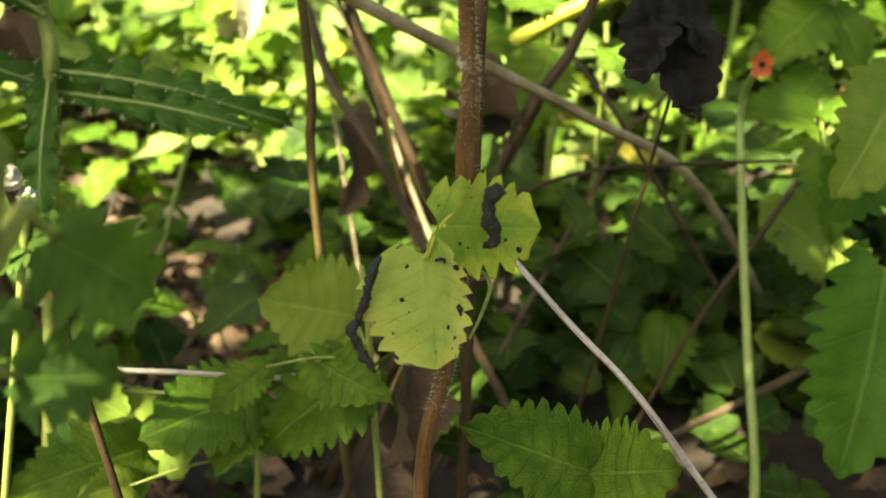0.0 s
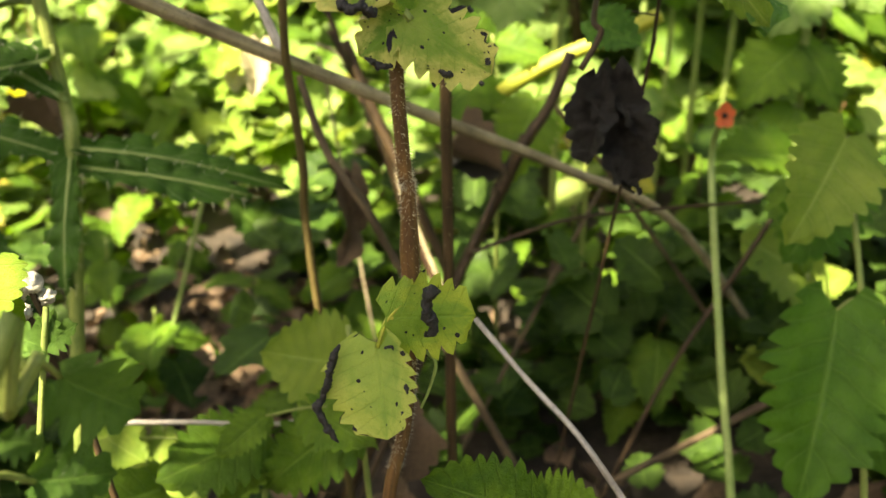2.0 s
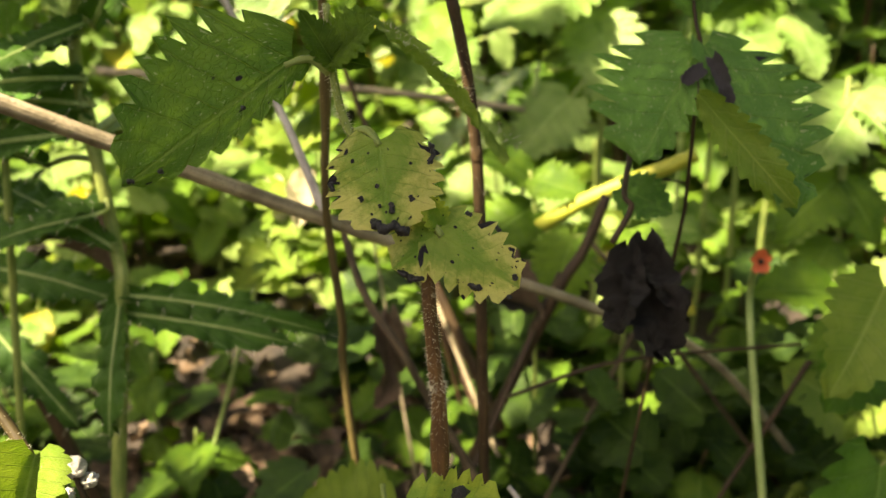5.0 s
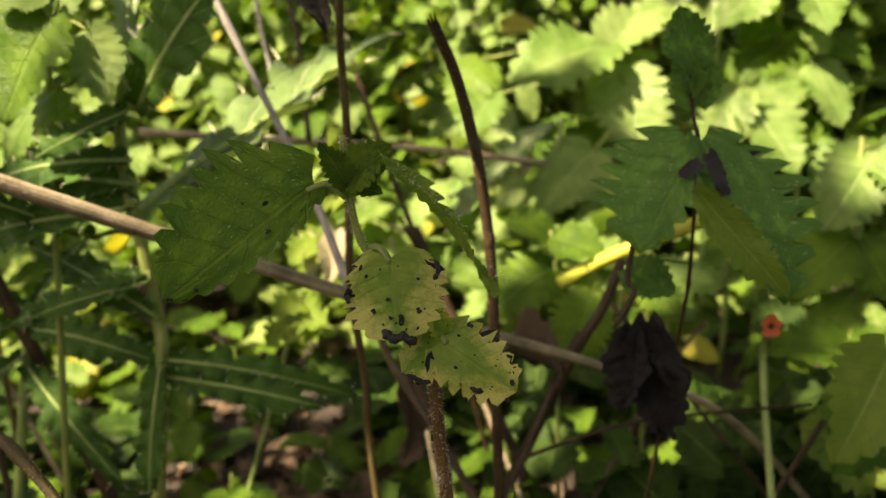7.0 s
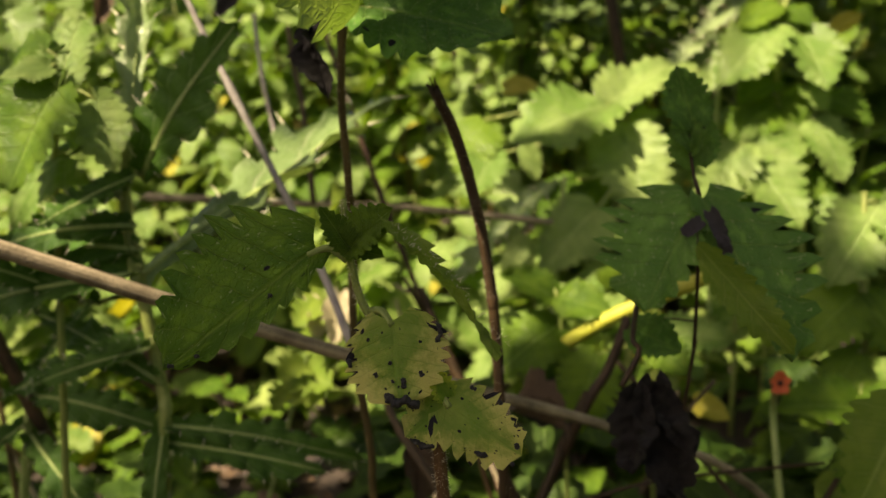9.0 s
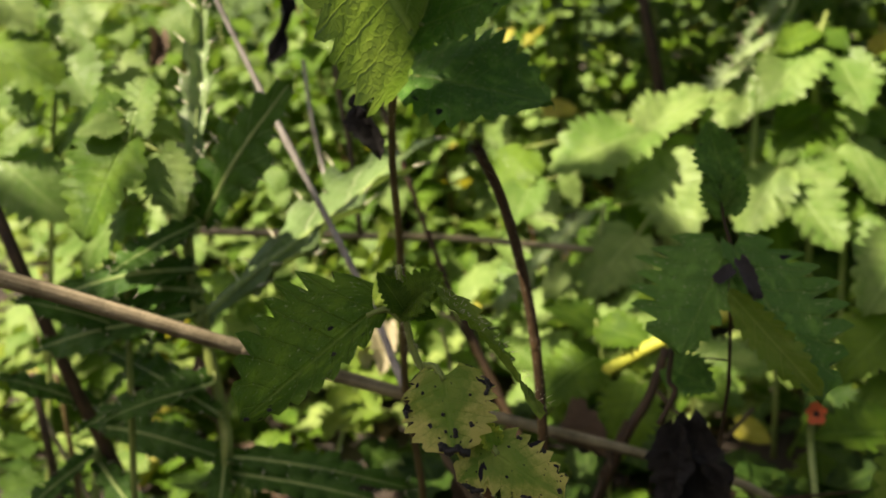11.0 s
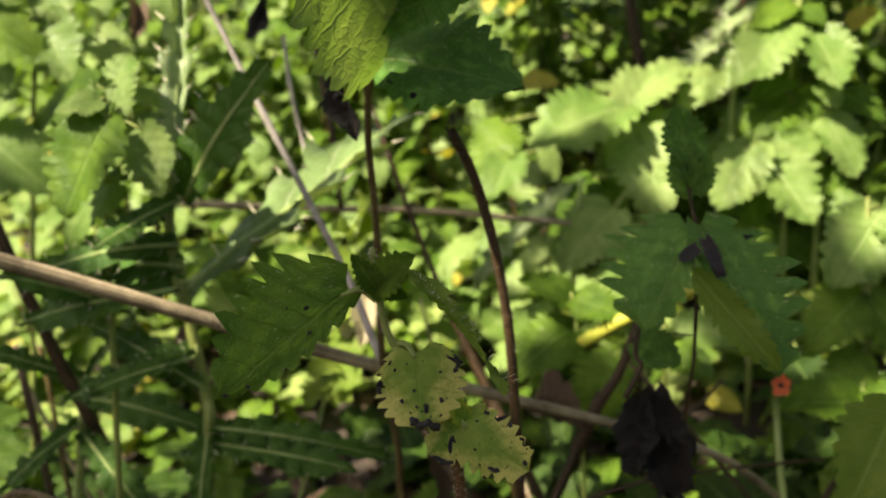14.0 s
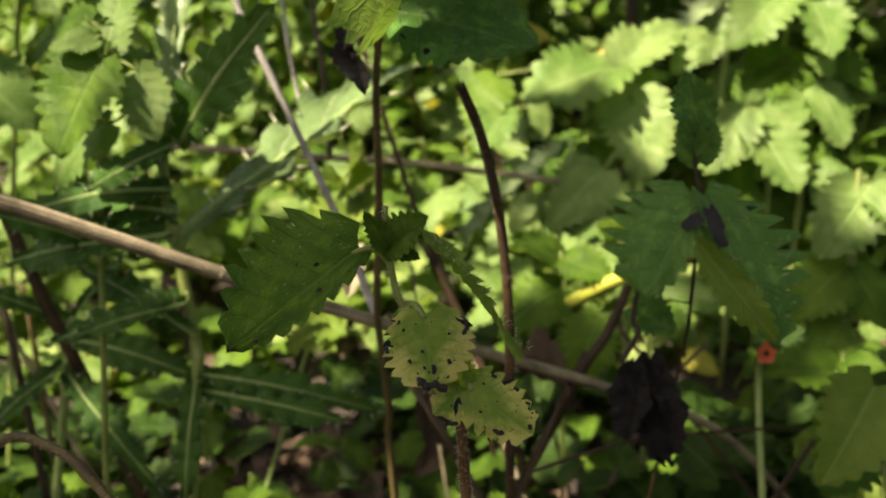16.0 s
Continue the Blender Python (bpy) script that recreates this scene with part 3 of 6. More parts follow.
def make_shade_tree():
    rng = random.Random(5)
    base = Vector((-1.25, -1.0, ground_height(-1.25, -1.0)))
    tree = thing("tree", base, "unseen leafy tree added to cast shade, with trunk and overhanging crown", "tree")
    top = base + Vector((0.15, 0.1, 2.3))
    bm = bmesh.new()
    tube(bm, [base - Vector((0, 0, 0.05)), base + Vector((0.03, 0.05, 1.0)), top], 0.07, 0.035, sides=10)
    spots, limbs = [], []
    for (c, rad, count, high) in SHADES:
        p = Vector(c)
        centre = p + to_sun * ((high - p.z) / to_sun.z)
        limb = centre + Vector((0, 0, -0.02))
        limbs.append(limb)
        for k in range(14):
            a, r = k * 2.4, math.sqrt((k + 0.5) / 14)
            spots.append((centre + Vector((math.cos(a) * r * rad[0], math.sin(a) * r * rad[1], rng.uniform(-0.1, 0.1))), count // 14))
    sprays = []
    for (c, rad, close) in DAPPLE:
        p = Vector(c)
        centre = p + to_sun * ((1.75 - p.z) / to_sun.z)
        limbs.append(centre + Vector((0, 0, -0.02)))
        n = int(math.pi * rad[0] * rad[1] / 0.045 ** 2)
        for k in range(n):
            a, r = k * 2.39996, math.sqrt((k + 0.5) / n)
            s = centre + Vector((math.cos(a) * r * rad[0], math.sin(a) * r * rad[1], rng.uniform(-0.06, 0.06)))
            if rng.random() < close and open_sky(s, 0.0):
                sprays.append(s)
    for s in limbs:
        f = base + Vector((0.03, 0.05, 1.0)).lerp(top - base, rng.random() * 0.9 + 0.05)
        tube(bm, [f, f.lerp(s, 0.5) + Vector((0, 0, 0.12)), s], 0.004, 0.0015, sides=6)
    adopt(part("trunk", bm, TWIG_BROWN, None, "brown trunk with limbs"), tree)
    src = leaf_bm(width=0.6, teeth=4, depth=0.1, droop=0.2, seed=3, cols=1)
    src.verts.ensure_lookup_table()
    base_v = [v.co.copy() for v in src.verts]
    uvl = src.loops.layers.uv.verify()
    src.verts.index_update()
    base_f = [([l.vert.index for l in f.loops], [l[uvl].uv.copy() for l in f.loops]) for f in src.faces]
    src.free()
    mats = []
    for s, count in spots:
      for _ in range(count):
        p = s + Vector((rng.gauss(0, 0.035), rng.gauss(0, 0.035), rng.gauss(0, 0.06)))
        m = Matrix.Translation(p) @ Euler((rng.uniform(-0.7, 0.7), rng.uniform(-0.7, 0.7), rng.uniform(0, 6.28))).to_matrix().to_4x4() @ Matrix.Scale(rng.uniform(0.05, 0.1), 4)
        if open_sky(m @ Vector((0, 0.5, 0)), 0.02):
            mats.append(m)
    for s in sprays:
      rng = random.Random(f"{s.x:.4f} {s.y:.4f}")
      for _ in range(20):
        p = s + Vector((rng.gauss(0, 0.02), rng.gauss(0, 0.02), rng.gauss(0, 0.03)))
        m = Matrix.Translation(p) @ Euler((rng.uniform(-0.7, 0.7), rng.uniform(-0.7, 0.7), rng.uniform(0, 6.28))).to_matrix().to_4x4() @ Matrix.Scale(rng.uniform(0.025, 0.05), 4)
        if open_sky(m @ Vector((0, 0.5, 0)), 0.008):
            mats.append(m)
    adopt(tagged(scatter("crown", base_v, base_f, mats, CANOPY), kind="stuff"), tree)


def scatter(name, verts, faces, mats, material):
    """Many copies of one small blade, joined into one mesh."""
    nv = len(verts)
    v4 = np.array([(*v, 1.0) for v in verts])
    allv = np.concatenate([(v4 @ np.array(m).T)[:, :3] for m in mats])
    allf = [[i + k * nv for i in f] for k in range(len(mats)) for f, _ in faces]
    me = bpy.data.meshes.new(name)
    me.from_pydata(allv.tolist(), [], allf)
    uv = me.uv_layers.new(name="UVMap")
    one = np.array([c for _, us in faces for c in us]).ravel()
    uv.data.foreach_set("uv", np.tile(one, len(mats)))
    me.materials.append(material)
    me.polygons.foreach_set("use_smooth", [True] * len(me.polygons))
    return new(name, me)


# where the crown's shade falls (at the height of the near leaves), its half widths, its leaves, and the height of that bough
SHADES = [((0.11, 0.1, 0.3), (0.11, 0.15), 620, 1.75), ((0.5, 1.34, 0.3), (0.6, 0.36), 3600, 1.1), ((0.95, 1.65, 0.3), (0.9, 0.5), 4600, 1.1), ((1.15, 2.3, 0.3), (1.2, 0.7), 5600, 1.25)]
# broken shade of single sprays: where it falls, its half widths, and how closely the sprays stand
DAPPLE = [((0.2, 0.5, 0.0), (0.22, 0.11), 0.95), ((0.04, 0.36, 0.0), (0.2, 0.1), 0.9), ((-0.16, 0.52, 0.0), (0.15, 0.15), 0.45), ((0.4, 0.48, 0.05), (0.15, 0.14), 0.4), ((-0.05, 0.7, 0.0), (0.2, 0.07), 0.55), ((-0.24, 0.63, 0.0), (0.14, 0.09), 0.6), ((0.45, 1.2, 0.0), (0.34, 0.13), 0.95), ((0.2, 0.73, 0.0), (0.1, 0.06), 0.7), ((0.02, 0.63, 0.0), (0.1, 0.05), 0.6), ((-0.3, 1.05, 0.1), (0.4, 0.3), 0.1), ((0.24, 1.14, 0.1), (0.25, 0.19), 0.9)]
# gaps in the crown: where their sun patches would reach the ground, and how wide they are
GAPS = [(0.006, 0.608, 0.035), (-0.014, 0.582, 0.035), (-0.086, 0.340, 0.012), (0.16, 0.39, 0.024), (0.214, 0.318, 0.026), (-0.12, 0.76, 0.06), (-0.2, 0.72, 0.04), (0.165, 0.54, 0.026), (0.04, 0.53, 0.045), (0.075, 0.565, 0.042), (0.3, 0.8, 0.1), (0.03, 0.256, 0.022), (-0.035, 0.293, 0.017), (-0.2, 0.62, 0.022), (-0.3, 0.6, 0.035), (-0.42, 0.6, 0.06), (-0.15, 0.5, 0.014), (0.0, 0.46, 0.03), (0.018, 0.362, 0.013), (0.033, 0.37, 0.013), (0.049, 0.379, 0.013), (0.075, 0.2, 0.014), (-0.333, 0.511, 0.03), (-0.115, 0.415, 0.014), (0.27, 0.5, 0.026), (0.252, 0.472, 0.014), (0.35, 0.58, 0.03)]
make_shade_tree()

# ---- the near nettle: russet hairy stem, yellowed spotted leaves ----
def make_hero():
    rng = random.Random(11)
    low = [(-0.0047, 0.1465, 0.1823), (0.0013, 0.1490, 0.2133), (0.0040, 0.1495, 0.2338), (0.0053, 0.1495, 0.2526)]
    mid = [(0.0062, 0.1500, 0.2705), (0.0058, 0.1505, 0.2723), (0.0055, 0.1520, 0.2929)]
    top = [(0.0062, 0.1550, 0.3083), (0.0064, 0.1570, 0.3168), (-0.0076, 0.1600, 0.3217), (-0.0112, 0.1615, 0.3345), (-0.0113, 0.1625, 0.3482)]
    b0 = Vector(low[0])
    foot = b0 + Vector((0.0, 0.012, -b0.z * 0.55))
    root = Vector((foot.x + 0.004, foot.y + 0.012, ground_height(foot.x, foot.y) - 0.01))
    nettle = thing("nettle", root, "nettle with russet hairy stem and yellowed black-spotted leaves", "plant")
    bm = bmesh.new()
    lower = [root, foot] + low + mid + top[:2]
    line = tube(bm, lower, 0.0016, 0.0014, sides=14, steps=10, knots=(0.52,), ridge=0.035, rough=0.02, rng=rng)
    adopt(part("lower_stem", bm, STEM_RED, None, "russet stem with pale bristles"), nettle)
    hairs("stem_hairs", line, 0.0016, 0.0014, 2600, 0.0011, nettle, rng, start=0.25)
    bm = bmesh.new()
    line2 = tube(bm, top[1:], 0.0011, 0.0007, sides=10, steps=8, knots=(0.72,), ridge=0.03, rng=rng)
    adopt(part("upper_stem", bm, STEM_GREEN, None, "green upper stem"), nettle)
    hairs("stem_hairs", line2, 0.0011, 0.0007, 600, 0.0011, nettle, rng)

    def rotten(name, points, r, seed, leaf, label=""):
        return adopt(part(name, crumple_chain(points, r, seed), BLACK_GLOSS, None, label), leaf)

    # lowest pair
    leaf_low = single_leaf(nettle, (-0.0021, 0.1420, 0.2398), (-0.0001, 0.1320, 0.2224), TO_CAM + Vector((-0.12, 0, -0.1)), YELLOW, "yellowed leaf with black spots and a rotten margin", petiole_from=(0.0033, 0.1460, 0.2463), stem_mat=STEM_YELLOW, r=0.0006, width=0.92, teeth=7, depth=0.17, fold=-0.06, droop=-0.03, pucker=0.008, wave=0.03, heart=0.14, seed=101, cols=6, belly=0.42, tip_power=0.5, halves=(0.66, 1.24))
    rotten("withered_margin", [(-0.0098, 0.1415, 0.2398), (-0.0110, 0.1405, 0.2375), (-0.0120, 0.1395, 0.2350), (-0.0128, 0.1385, 0.2317), (-0.0140, 0.1380, 0.2291), (-0.0152, 0.1370, 0.2274), (-0.0140, 0.1358, 0.2250), (-0.0124, 0.1345, 0.2226), (-0.0111, 0.1340, 0.2205)], 0.0008, 41, leaf_low, "black rolled rotten leaf margin")
    for points, r in (([(-0.0005, 0.1405, 0.2391), (0.0007, 0.1405, 0.2394), (0.0016, 0.1405, 0.2391)], 0.0003), ([(0.0030, 0.1405, 0.2382), (0.0038, 0.1400, 0.2376)], 0.0004), ([(0.0037, 0.1375, 0.2322), (0.0040, 0.1370, 0.2305), (0.0033, 0.1360, 0.2293)], 0.00045), ([(0.0033, 0.1345, 0.2276), (0.0025, 0.1340, 0.2266)], 0.0004)):
        rotten("rotten_patch", points, r, r * 9000, leaf_low)
    leaf_up = single_leaf(nettle, (0.0001, 0.1435, 0.2446), (0.0184, 0.1495, 0.2413), TO_CAM + Vector((0.1, 0, 0.0)), YELLOW_GREEN, "pale green toothed leaf with a black rotten roll across it", petiole_from=(0.0041, 0.1475, 0.2382), stem_mat=STEM_YELLOW, r=0.0006, width=0.82, teeth=6, depth=0.24, fold=-0.05, droop=-0.02, pucker=0.01, wave=0.04, heart=0.1, seed=102, cols=6, belly=0.42, tip_power=0.45)
    rotten("withered_roll", [(0.0120, 0.1425, 0.2508), (0.0104, 0.1415, 0.2514), (0.0093, 0.1415, 0.2496), (0.0089, 0.1415, 0.2471), (0.0097, 0.1415, 0.2450), (0.0097, 0.1418, 0.2424), (0.0091, 0.1420, 0.2407)], 0.00115, 42, leaf_up, "black rolled rotten strip of leaf")
    for points, r in (([(0.0080, 0.1415, 0.2418), (0.0091, 0.1415, 0.2413)], 0.0005), ([(0.0142, 0.1465, 0.2385), (0.0149, 0.1470, 0.2378)], 0.0004), ([(0.0118, 0.1445, 0.2412), (0.0122, 0.1445, 0.2410)], 0.0003)):
        rotten("rotten_patch", points, r, r * 9000, leaf_up)

    # second pair
    leaf_mid = single_leaf(nettle, (-0.0021, 0.1545, 0.3225), (-0.0005, 0.1470, 0.3058), TO_CAM + Vector((0.0, 0, 0.1)), YELLOW_SCORCHED, "yellowed leaf with black spots and scorched tip", petiole_from=(-0.0075, 0.1600, 0.3230), width=1.12, teeth=7, depth=0.16, fold=-0.06, droop=-0.04, pucker=0.01, wave=0.04, heart=0.14, seed=104, cols=6, belly=0.42, tip_power=0.48)
    rotten("rotten_tip", [(-0.0040, 0.1475, 0.3084), (-0.0017, 0.1465, 0.3071), (0.0005, 0.1465, 0.3073), (0.0023, 0.1468, 0.3061), (0.0035, 0.1470, 0.3068)], 0.0010, 44, leaf_mid, "black rotten leaf tip")
    rotten("rotten_margin", [(0.0075, 0.1545, 0.3218), (0.0083, 0.1540, 0.3196), (0.0073, 0.1530, 0.3169), (0.0073, 0.1520, 0.3137), (0.0074, 0.1515, 0.3107)], 0.0005, 45, leaf_mid, "black rotten leaf margin")
    for points, r in (([(-0.0119, 0.1520, 0.3152), (-0.0114, 0.1510, 0.3135)], 0.0005), ([(-0.0061, 0.1492, 0.3127), (-0.0054, 0.1488, 0.3118)], 0.00045), ([(-0.0000, 0.1490, 0.3115), (0.0002, 0.1480, 0.3093)], 0.0005), ([(0.0036, 0.1500, 0.3124), (0.0042, 0.1500, 0.3111)], 0.00045), ([(-0.0029, 0.1503, 0.3147), (-0.0022, 0.1503, 0.3142)], 0.0004), ([(-0.0022, 0.1485, 0.3113), (-0.0020, 0.1485, 0.3105)], 0.0003)):
        rotten("rotten_patch", points, r, r * 9000, leaf_mid)
    cream = single_leaf(nettle, (0.0092, 0.1505, 0.3040), (-0.0009, 0.1490, 0.2978), TO_CAM + Vector((-0.1, 0, 0.1)), YELLOW_SCORCHED, "cream yellow spotted leaf lobe", petiole_from=(0.0066, 0.1540, 0.3047), width=0.94, teeth=5, depth=0.22, fold=-0.05, droop=0.02, pucker=0.01, wave=0.04, seed=105, cols=5, tip_power=0.5)
    rotten("rotten_margin", [(0.0002, 0.1482, 0.2978), (0.0023, 0.1482, 0.2964), (0.0038, 0.1482, 0.2959), (0.0060, 0.1485, 0.2959)], 0.0006, 46, cream, "black rotten leaf margin")
    broad = single_leaf(nettle, (0.0083, 0.1500, 0.3045), (0.0239, 0.1460, 0.2940), TO_CAM + Vector((0.1, 0, 0.1)), YELLOW_SCORCHED, "yellowed spotted leaf with scorched teeth", petiole_from=(0.0066, 0.1540, 0.3047), width=0.72, teeth=6, depth=0.24, fold=-0.05, droop=0.02, pucker=0.01, wave=0.04, seed=106, cols=5, tip_power=0.5)
    rotten("rotten_margin", [(0.0116, 0.1478, 0.2977), (0.0128, 0.1475, 0.2960), (0.0149, 0.1470, 0.2943), (0.0167, 0.1465, 0.2939)], 0.0006, 47, broad, "black rotten leaf margin")
    for points, r in (([(0.0142, 0.1485, 0.3089), (0.0156, 0.1482, 0.3084)], 0.0004), ([(0.0201, 0.1472, 0.3064), (0.0207, 0.1470, 0.3052)], 0.0004), ([(0.0231, 0.1455, 0.2972), (0.0233, 0.1452, 0.2958)], 0.0005), ([(0.0214, 0.1455, 0.2927), (0.0224, 0.1452, 0.2923)], 0.0004)):
        rotten("rotten_patch", points, r, r * 9000, broad)
    single_leaf(nettle, (0.0085, 0.1510, 0.3057), (0.0065, 0.1505, 0.3127), TO_CAM + Vector((0.4, 0, 0)), YELLOW_GREEN, "small dull green folded leaf", width=0.7, teeth=6, depth=0.2, fold=0.3, seed=107, cols=3)

    # third node: large spotted leaf, one seen on edge, small new leaves
    spotted = single_leaf(nettle, (-0.0182, 0.1600, 0.3383), (-0.0482, 0.1400, 0.3189), TO_CAM + Vector((0.1, 0.0, 0.1)), SPOTTED, "dull green toothed leaf with small black spots", petiole_from=(-0.0117, 0.1610, 0.3349), width=0.8, teeth=8, depth=0.24, fold=0.05, droop=-0.02, pucker=0.008, wave=0.02, heart=0.1, seed=108, cols=5, belly=0.4, tip_power=0.75, halves=(0.34, 1.0))
    for points, r in (([(-0.0466, 0.1385, 0.3204), (-0.0452, 0.1388, 0.3205)], 0.0005), ([(-0.0415, 0.1410, 0.3213), (-0.0405, 0.1412, 0.3217)], 0.0005), ([(-0.0274, 0.1510, 0.3306), (-0.0264, 0.1510, 0.3308)], 0.0004)):
        rotten("rotten_patch", points, r, r * 9000, spotted)
    edge = single_leaf(nettle, (0.0012, 0.1487, 0.3443), (0.0250, 0.1241, 0.3261), Vector((0.72, 0.1, 0.68)), LIME, "green leaf seen on edge with bristly rim", width=0.17, teeth=11, depth=0.4, fold=0.2, droop=0.06, pucker=0.012, seed=109, cols=4)
    hairs("leaf_hairs", smooth_line([(0.0017, 0.1478, 0.3447), (0.0137, 0.1364, 0.3377), (0.0250, 0.1233, 0.3270)]), 0.0005, 0.0003, 90, 0.0013, nettle, rng)
    node = (-0.0109, 0.1605, 0.3373)
    for tipp, w, sd in (((-0.0156, 0.1590, 0.3476), 0.5, 110), ((-0.0010, 0.1585, 0.3468), 0.75, 111), ((-0.0028, 0.1550, 0.3375), 0.6, 112), ((-0.0004, 0.1570, 0.3431), 0.5, 113)):
        single_leaf(nettle, node, tipp, TO_CAM + Vector((0, 0, 0.6)), NETTLE, width=w, teeth=8, depth=0.22, fold=0.25, seed=sd, cols=3)

    bm = bmesh.new()
    tube(bm, [(0.0043, 0.1480, 0.2345), (0.0076, 0.1475, 0.2336), (0.0095, 0.1475, 0.2306), (0.0076, 0.1475, 0.2241), (0.0055, 0.1475, 0.2193)], 0.0005, 0.0003, sides=5, steps=6)
    tube(bm, [(0.0043, 0.1480, 0.2350), (0.0087, 0.1480, 0.2362), (0.0117, 0.1480, 0.2373)], 0.0004, 0.0002, sides=5, steps=6)
    adopt(part("tendril", bm, STEM_PALE, None, "thin green tendril"), nettle)


make_hero()


# ---- stalks, straw and twigs round it ----
def stick(name, label, category, points, r0, r1, material, grounded=True, joints=(), splinters=0, bristles=0, **kw):
    pts = [Vector(p) for p in points]
    if grounded:
        e = pts[-1]
        dz = (pts[-1] - pts[-2]).normalized()
        kx = min(max(dz.x / max(-dz.z, 0.3), -0.6), 0.6)
        ky = min(max(dz.y / max(-dz.z, 0.3), -0.6), 0.6)
        pts.append(Vector((e.x + kx * e.z, e.y + ky * e.z, ground_height(e.x, e.y) - 0.01)))
    bm = bmesh.new()
    line = tube(bm, pts, r0, r1, **kw)
    if not joints:
        return tagged(to_object(name, bm, material), label, category)
    # a stalk of several internodes: collars at the joints, splinters at the broken end, fine bristles
    whole = thing(name, pts[-1], label, category)
    adopt(part("stalk", bm, material, None), whole)
    rng = random.Random(len(pts) * 7 + 1)
    for f in joints:
        i = min(max(int(f * (len(line) - 1)), 1), len(line) - 2)
        r = (r0 + (r1 - r0) * f) * 1.22
        d = (line[i + 1] - line[i - 1]).normalized()
        cb = bmesh.new()
        tube(cb, [line[i] - d * r * 0.9, line[i] - d * r * 0.2, line[i] + d * r * 0.35, line[i] + d * r], r * 0.86, r * 0.86, sides=12, steps=3, knots=(0.5,), rough=0.08, rng=rng)
        adopt(part("joint", cb, material, None), whole)
    d = (line[0] - line[2]).normalized()
    for k in range(splinters):
        a = k * 2.4
        side = d.orthogonal().normalized() * math.cos(a) + d.cross(d.orthogonal().normalized()) * math.sin(a)
        p = line[0] + side * r0 * 0.6
        sb = bmesh.new()
        tube(sb, [p - d * r0, p + d * r0 * 0.5 + side * r0 * 0.1, p + d * r0 * rng.uniform(1.0, 2.2) + side * r0 * rng.uniform(0.1, 0.6)], r0 * 0.35, r0 * 0.08, sides=5, steps=3)
        adopt(part("splinter", sb, material, None), whole)
    if bristles:
        hairs("bristles", line, r0, r1, bristles, 0.0011, whole, rng)
    return whole


stick("dead_stalk", "dark brown broken dead stalk with a knot", "stalk", [(0.0009, 0.2341, 0.3657), (0.0057, 0.2410, 0.3482), (0.0098, 0.2451, 0.3196), (0.0108, 0.2500, 0.2829), (0.0086, 0.2522, 0.2293)], 0.0016, 0.0019, STEM_DARK, sides=10, ridge=0.06, rough=0.03, joints=(0.27, 0.55), splinters=7, bristles=420)
stick("straw", "dry buff straw stalk lying across the plants", "straw", [(-0.1598, 0.1934, 0.3524), (-0.1378, 0.2081, 0.3380), (-0.0886, 0.2414, 0.3029), (-0.0451, 0.2749, 0.2706), (-0.0048, 0.3086, 0.2409), (0.0548, 0.3522, 0.1994), (0.1147, 0.3882, 0.1512)], 0.0027, 0.0019, STRAW, sides=16, ridge=0.07, rough=0.02, joints=(0.3, 0.62), splinters=4)
stick("grey_twig", "thin grey dry twig", "twig", [(0.0168, 0.2106, 0.2061), (0.0308, 0.1947, 0.1950), (0.0441, 0.1797, 0.1859), (0.0584, 0.1574, 0.1727), (0.0727, 0.1351, 0.1595), (0.0870, 0.1128, 0.1463)], 0.0008, 0.0009, TWIG_GREY, sides=8, rough=0.06)
stick("dead_twig", "grey withered twig with peeling bark", "twig", [(-0.0519, 0.3341, 0.2497), (-0.0424, 0.3217, 0.2227), (-0.0280, 0.3124, 0.2020), (-0.0197, 0.3140, 0.1815), (-0.0070, 0.3125, 0.1539)], 0.0016, 0.002, TWIG_BROWN, sides=8, rough=0.15)
stick("bare_twig", "thin dark side twig", "twig", [(0.0384, 0.3918, 0.2028), (0.0241, 0.3715, 0.1838), (0.0144, 0.3523, 0.1669)], 0.0014, 0.0016, STEM_DARK, sides=7, rough=0.06)
stick("low_twig", "thin grey twig lying low among leaves", "twig", [(-0.1006, 0.2175, 0.1685), (-0.0779, 0.2260, 0.1618), (-0.0515, 0.2343, 0.1546), (-0.0283, 0.2459, 0.1544)], 0.0009, 0.0007, TWIG_GREY, grounded=False, sides=7, rough=0.08)
stick("white_stick", "bleached grey dry stick", "stick", [(-0.1285, 0.3543, 0.4388), (-0.1048, 0.3416, 0.3824), (-0.0863, 0.3335, 0.3392), (-0.0633, 0.3124, 0.2964), (-0.0446, 0.2791, 0.2703)], 0.0012, 0.0017, TWIG_GREY, grounded=False, sides=9, knots=(0.35,), rough=0.06)
stick("grey_twig", "thin grey forked twig", "twig", [(-0.1289, 0.4744, 0.3996), (-0.1256, 0.4637, 0.3657), (-0.1233, 0.4646, 0.3349), (-0.1182, 0.4527, 0.3121)], 0.0012, 0.0014, TWIG_GREY, grounded=False, sides=7, rough=0.08)
stick("dry_stalk", "dry brown upright stalk", "stalk", [(-0.1434, 0.5870, 0.3930), (-0.1396, 0.5765, 0.3593), (-0.1362, 0.5709, 0.3405), (-0.1346, 0.5603, 0.2752)], 0.0017, 0.002, TWIG_BROWN, grounded=False, sides=8, ridge=0.06)
stick("bristly_stem", "dark brown bristly dry stem", "stem", [(-0.1231, 0.5933, 0.4027), (-0.1010, 0.5707, 0.3233), (-0.0766, 0.5569, 0.2373), (-0.0541, 0.5477, 0.1660)], 0.0017, 0.0019, STEM_MAROON, sides=9, rough=0.3, steps=24, joints=(0.5,), bristles=500)
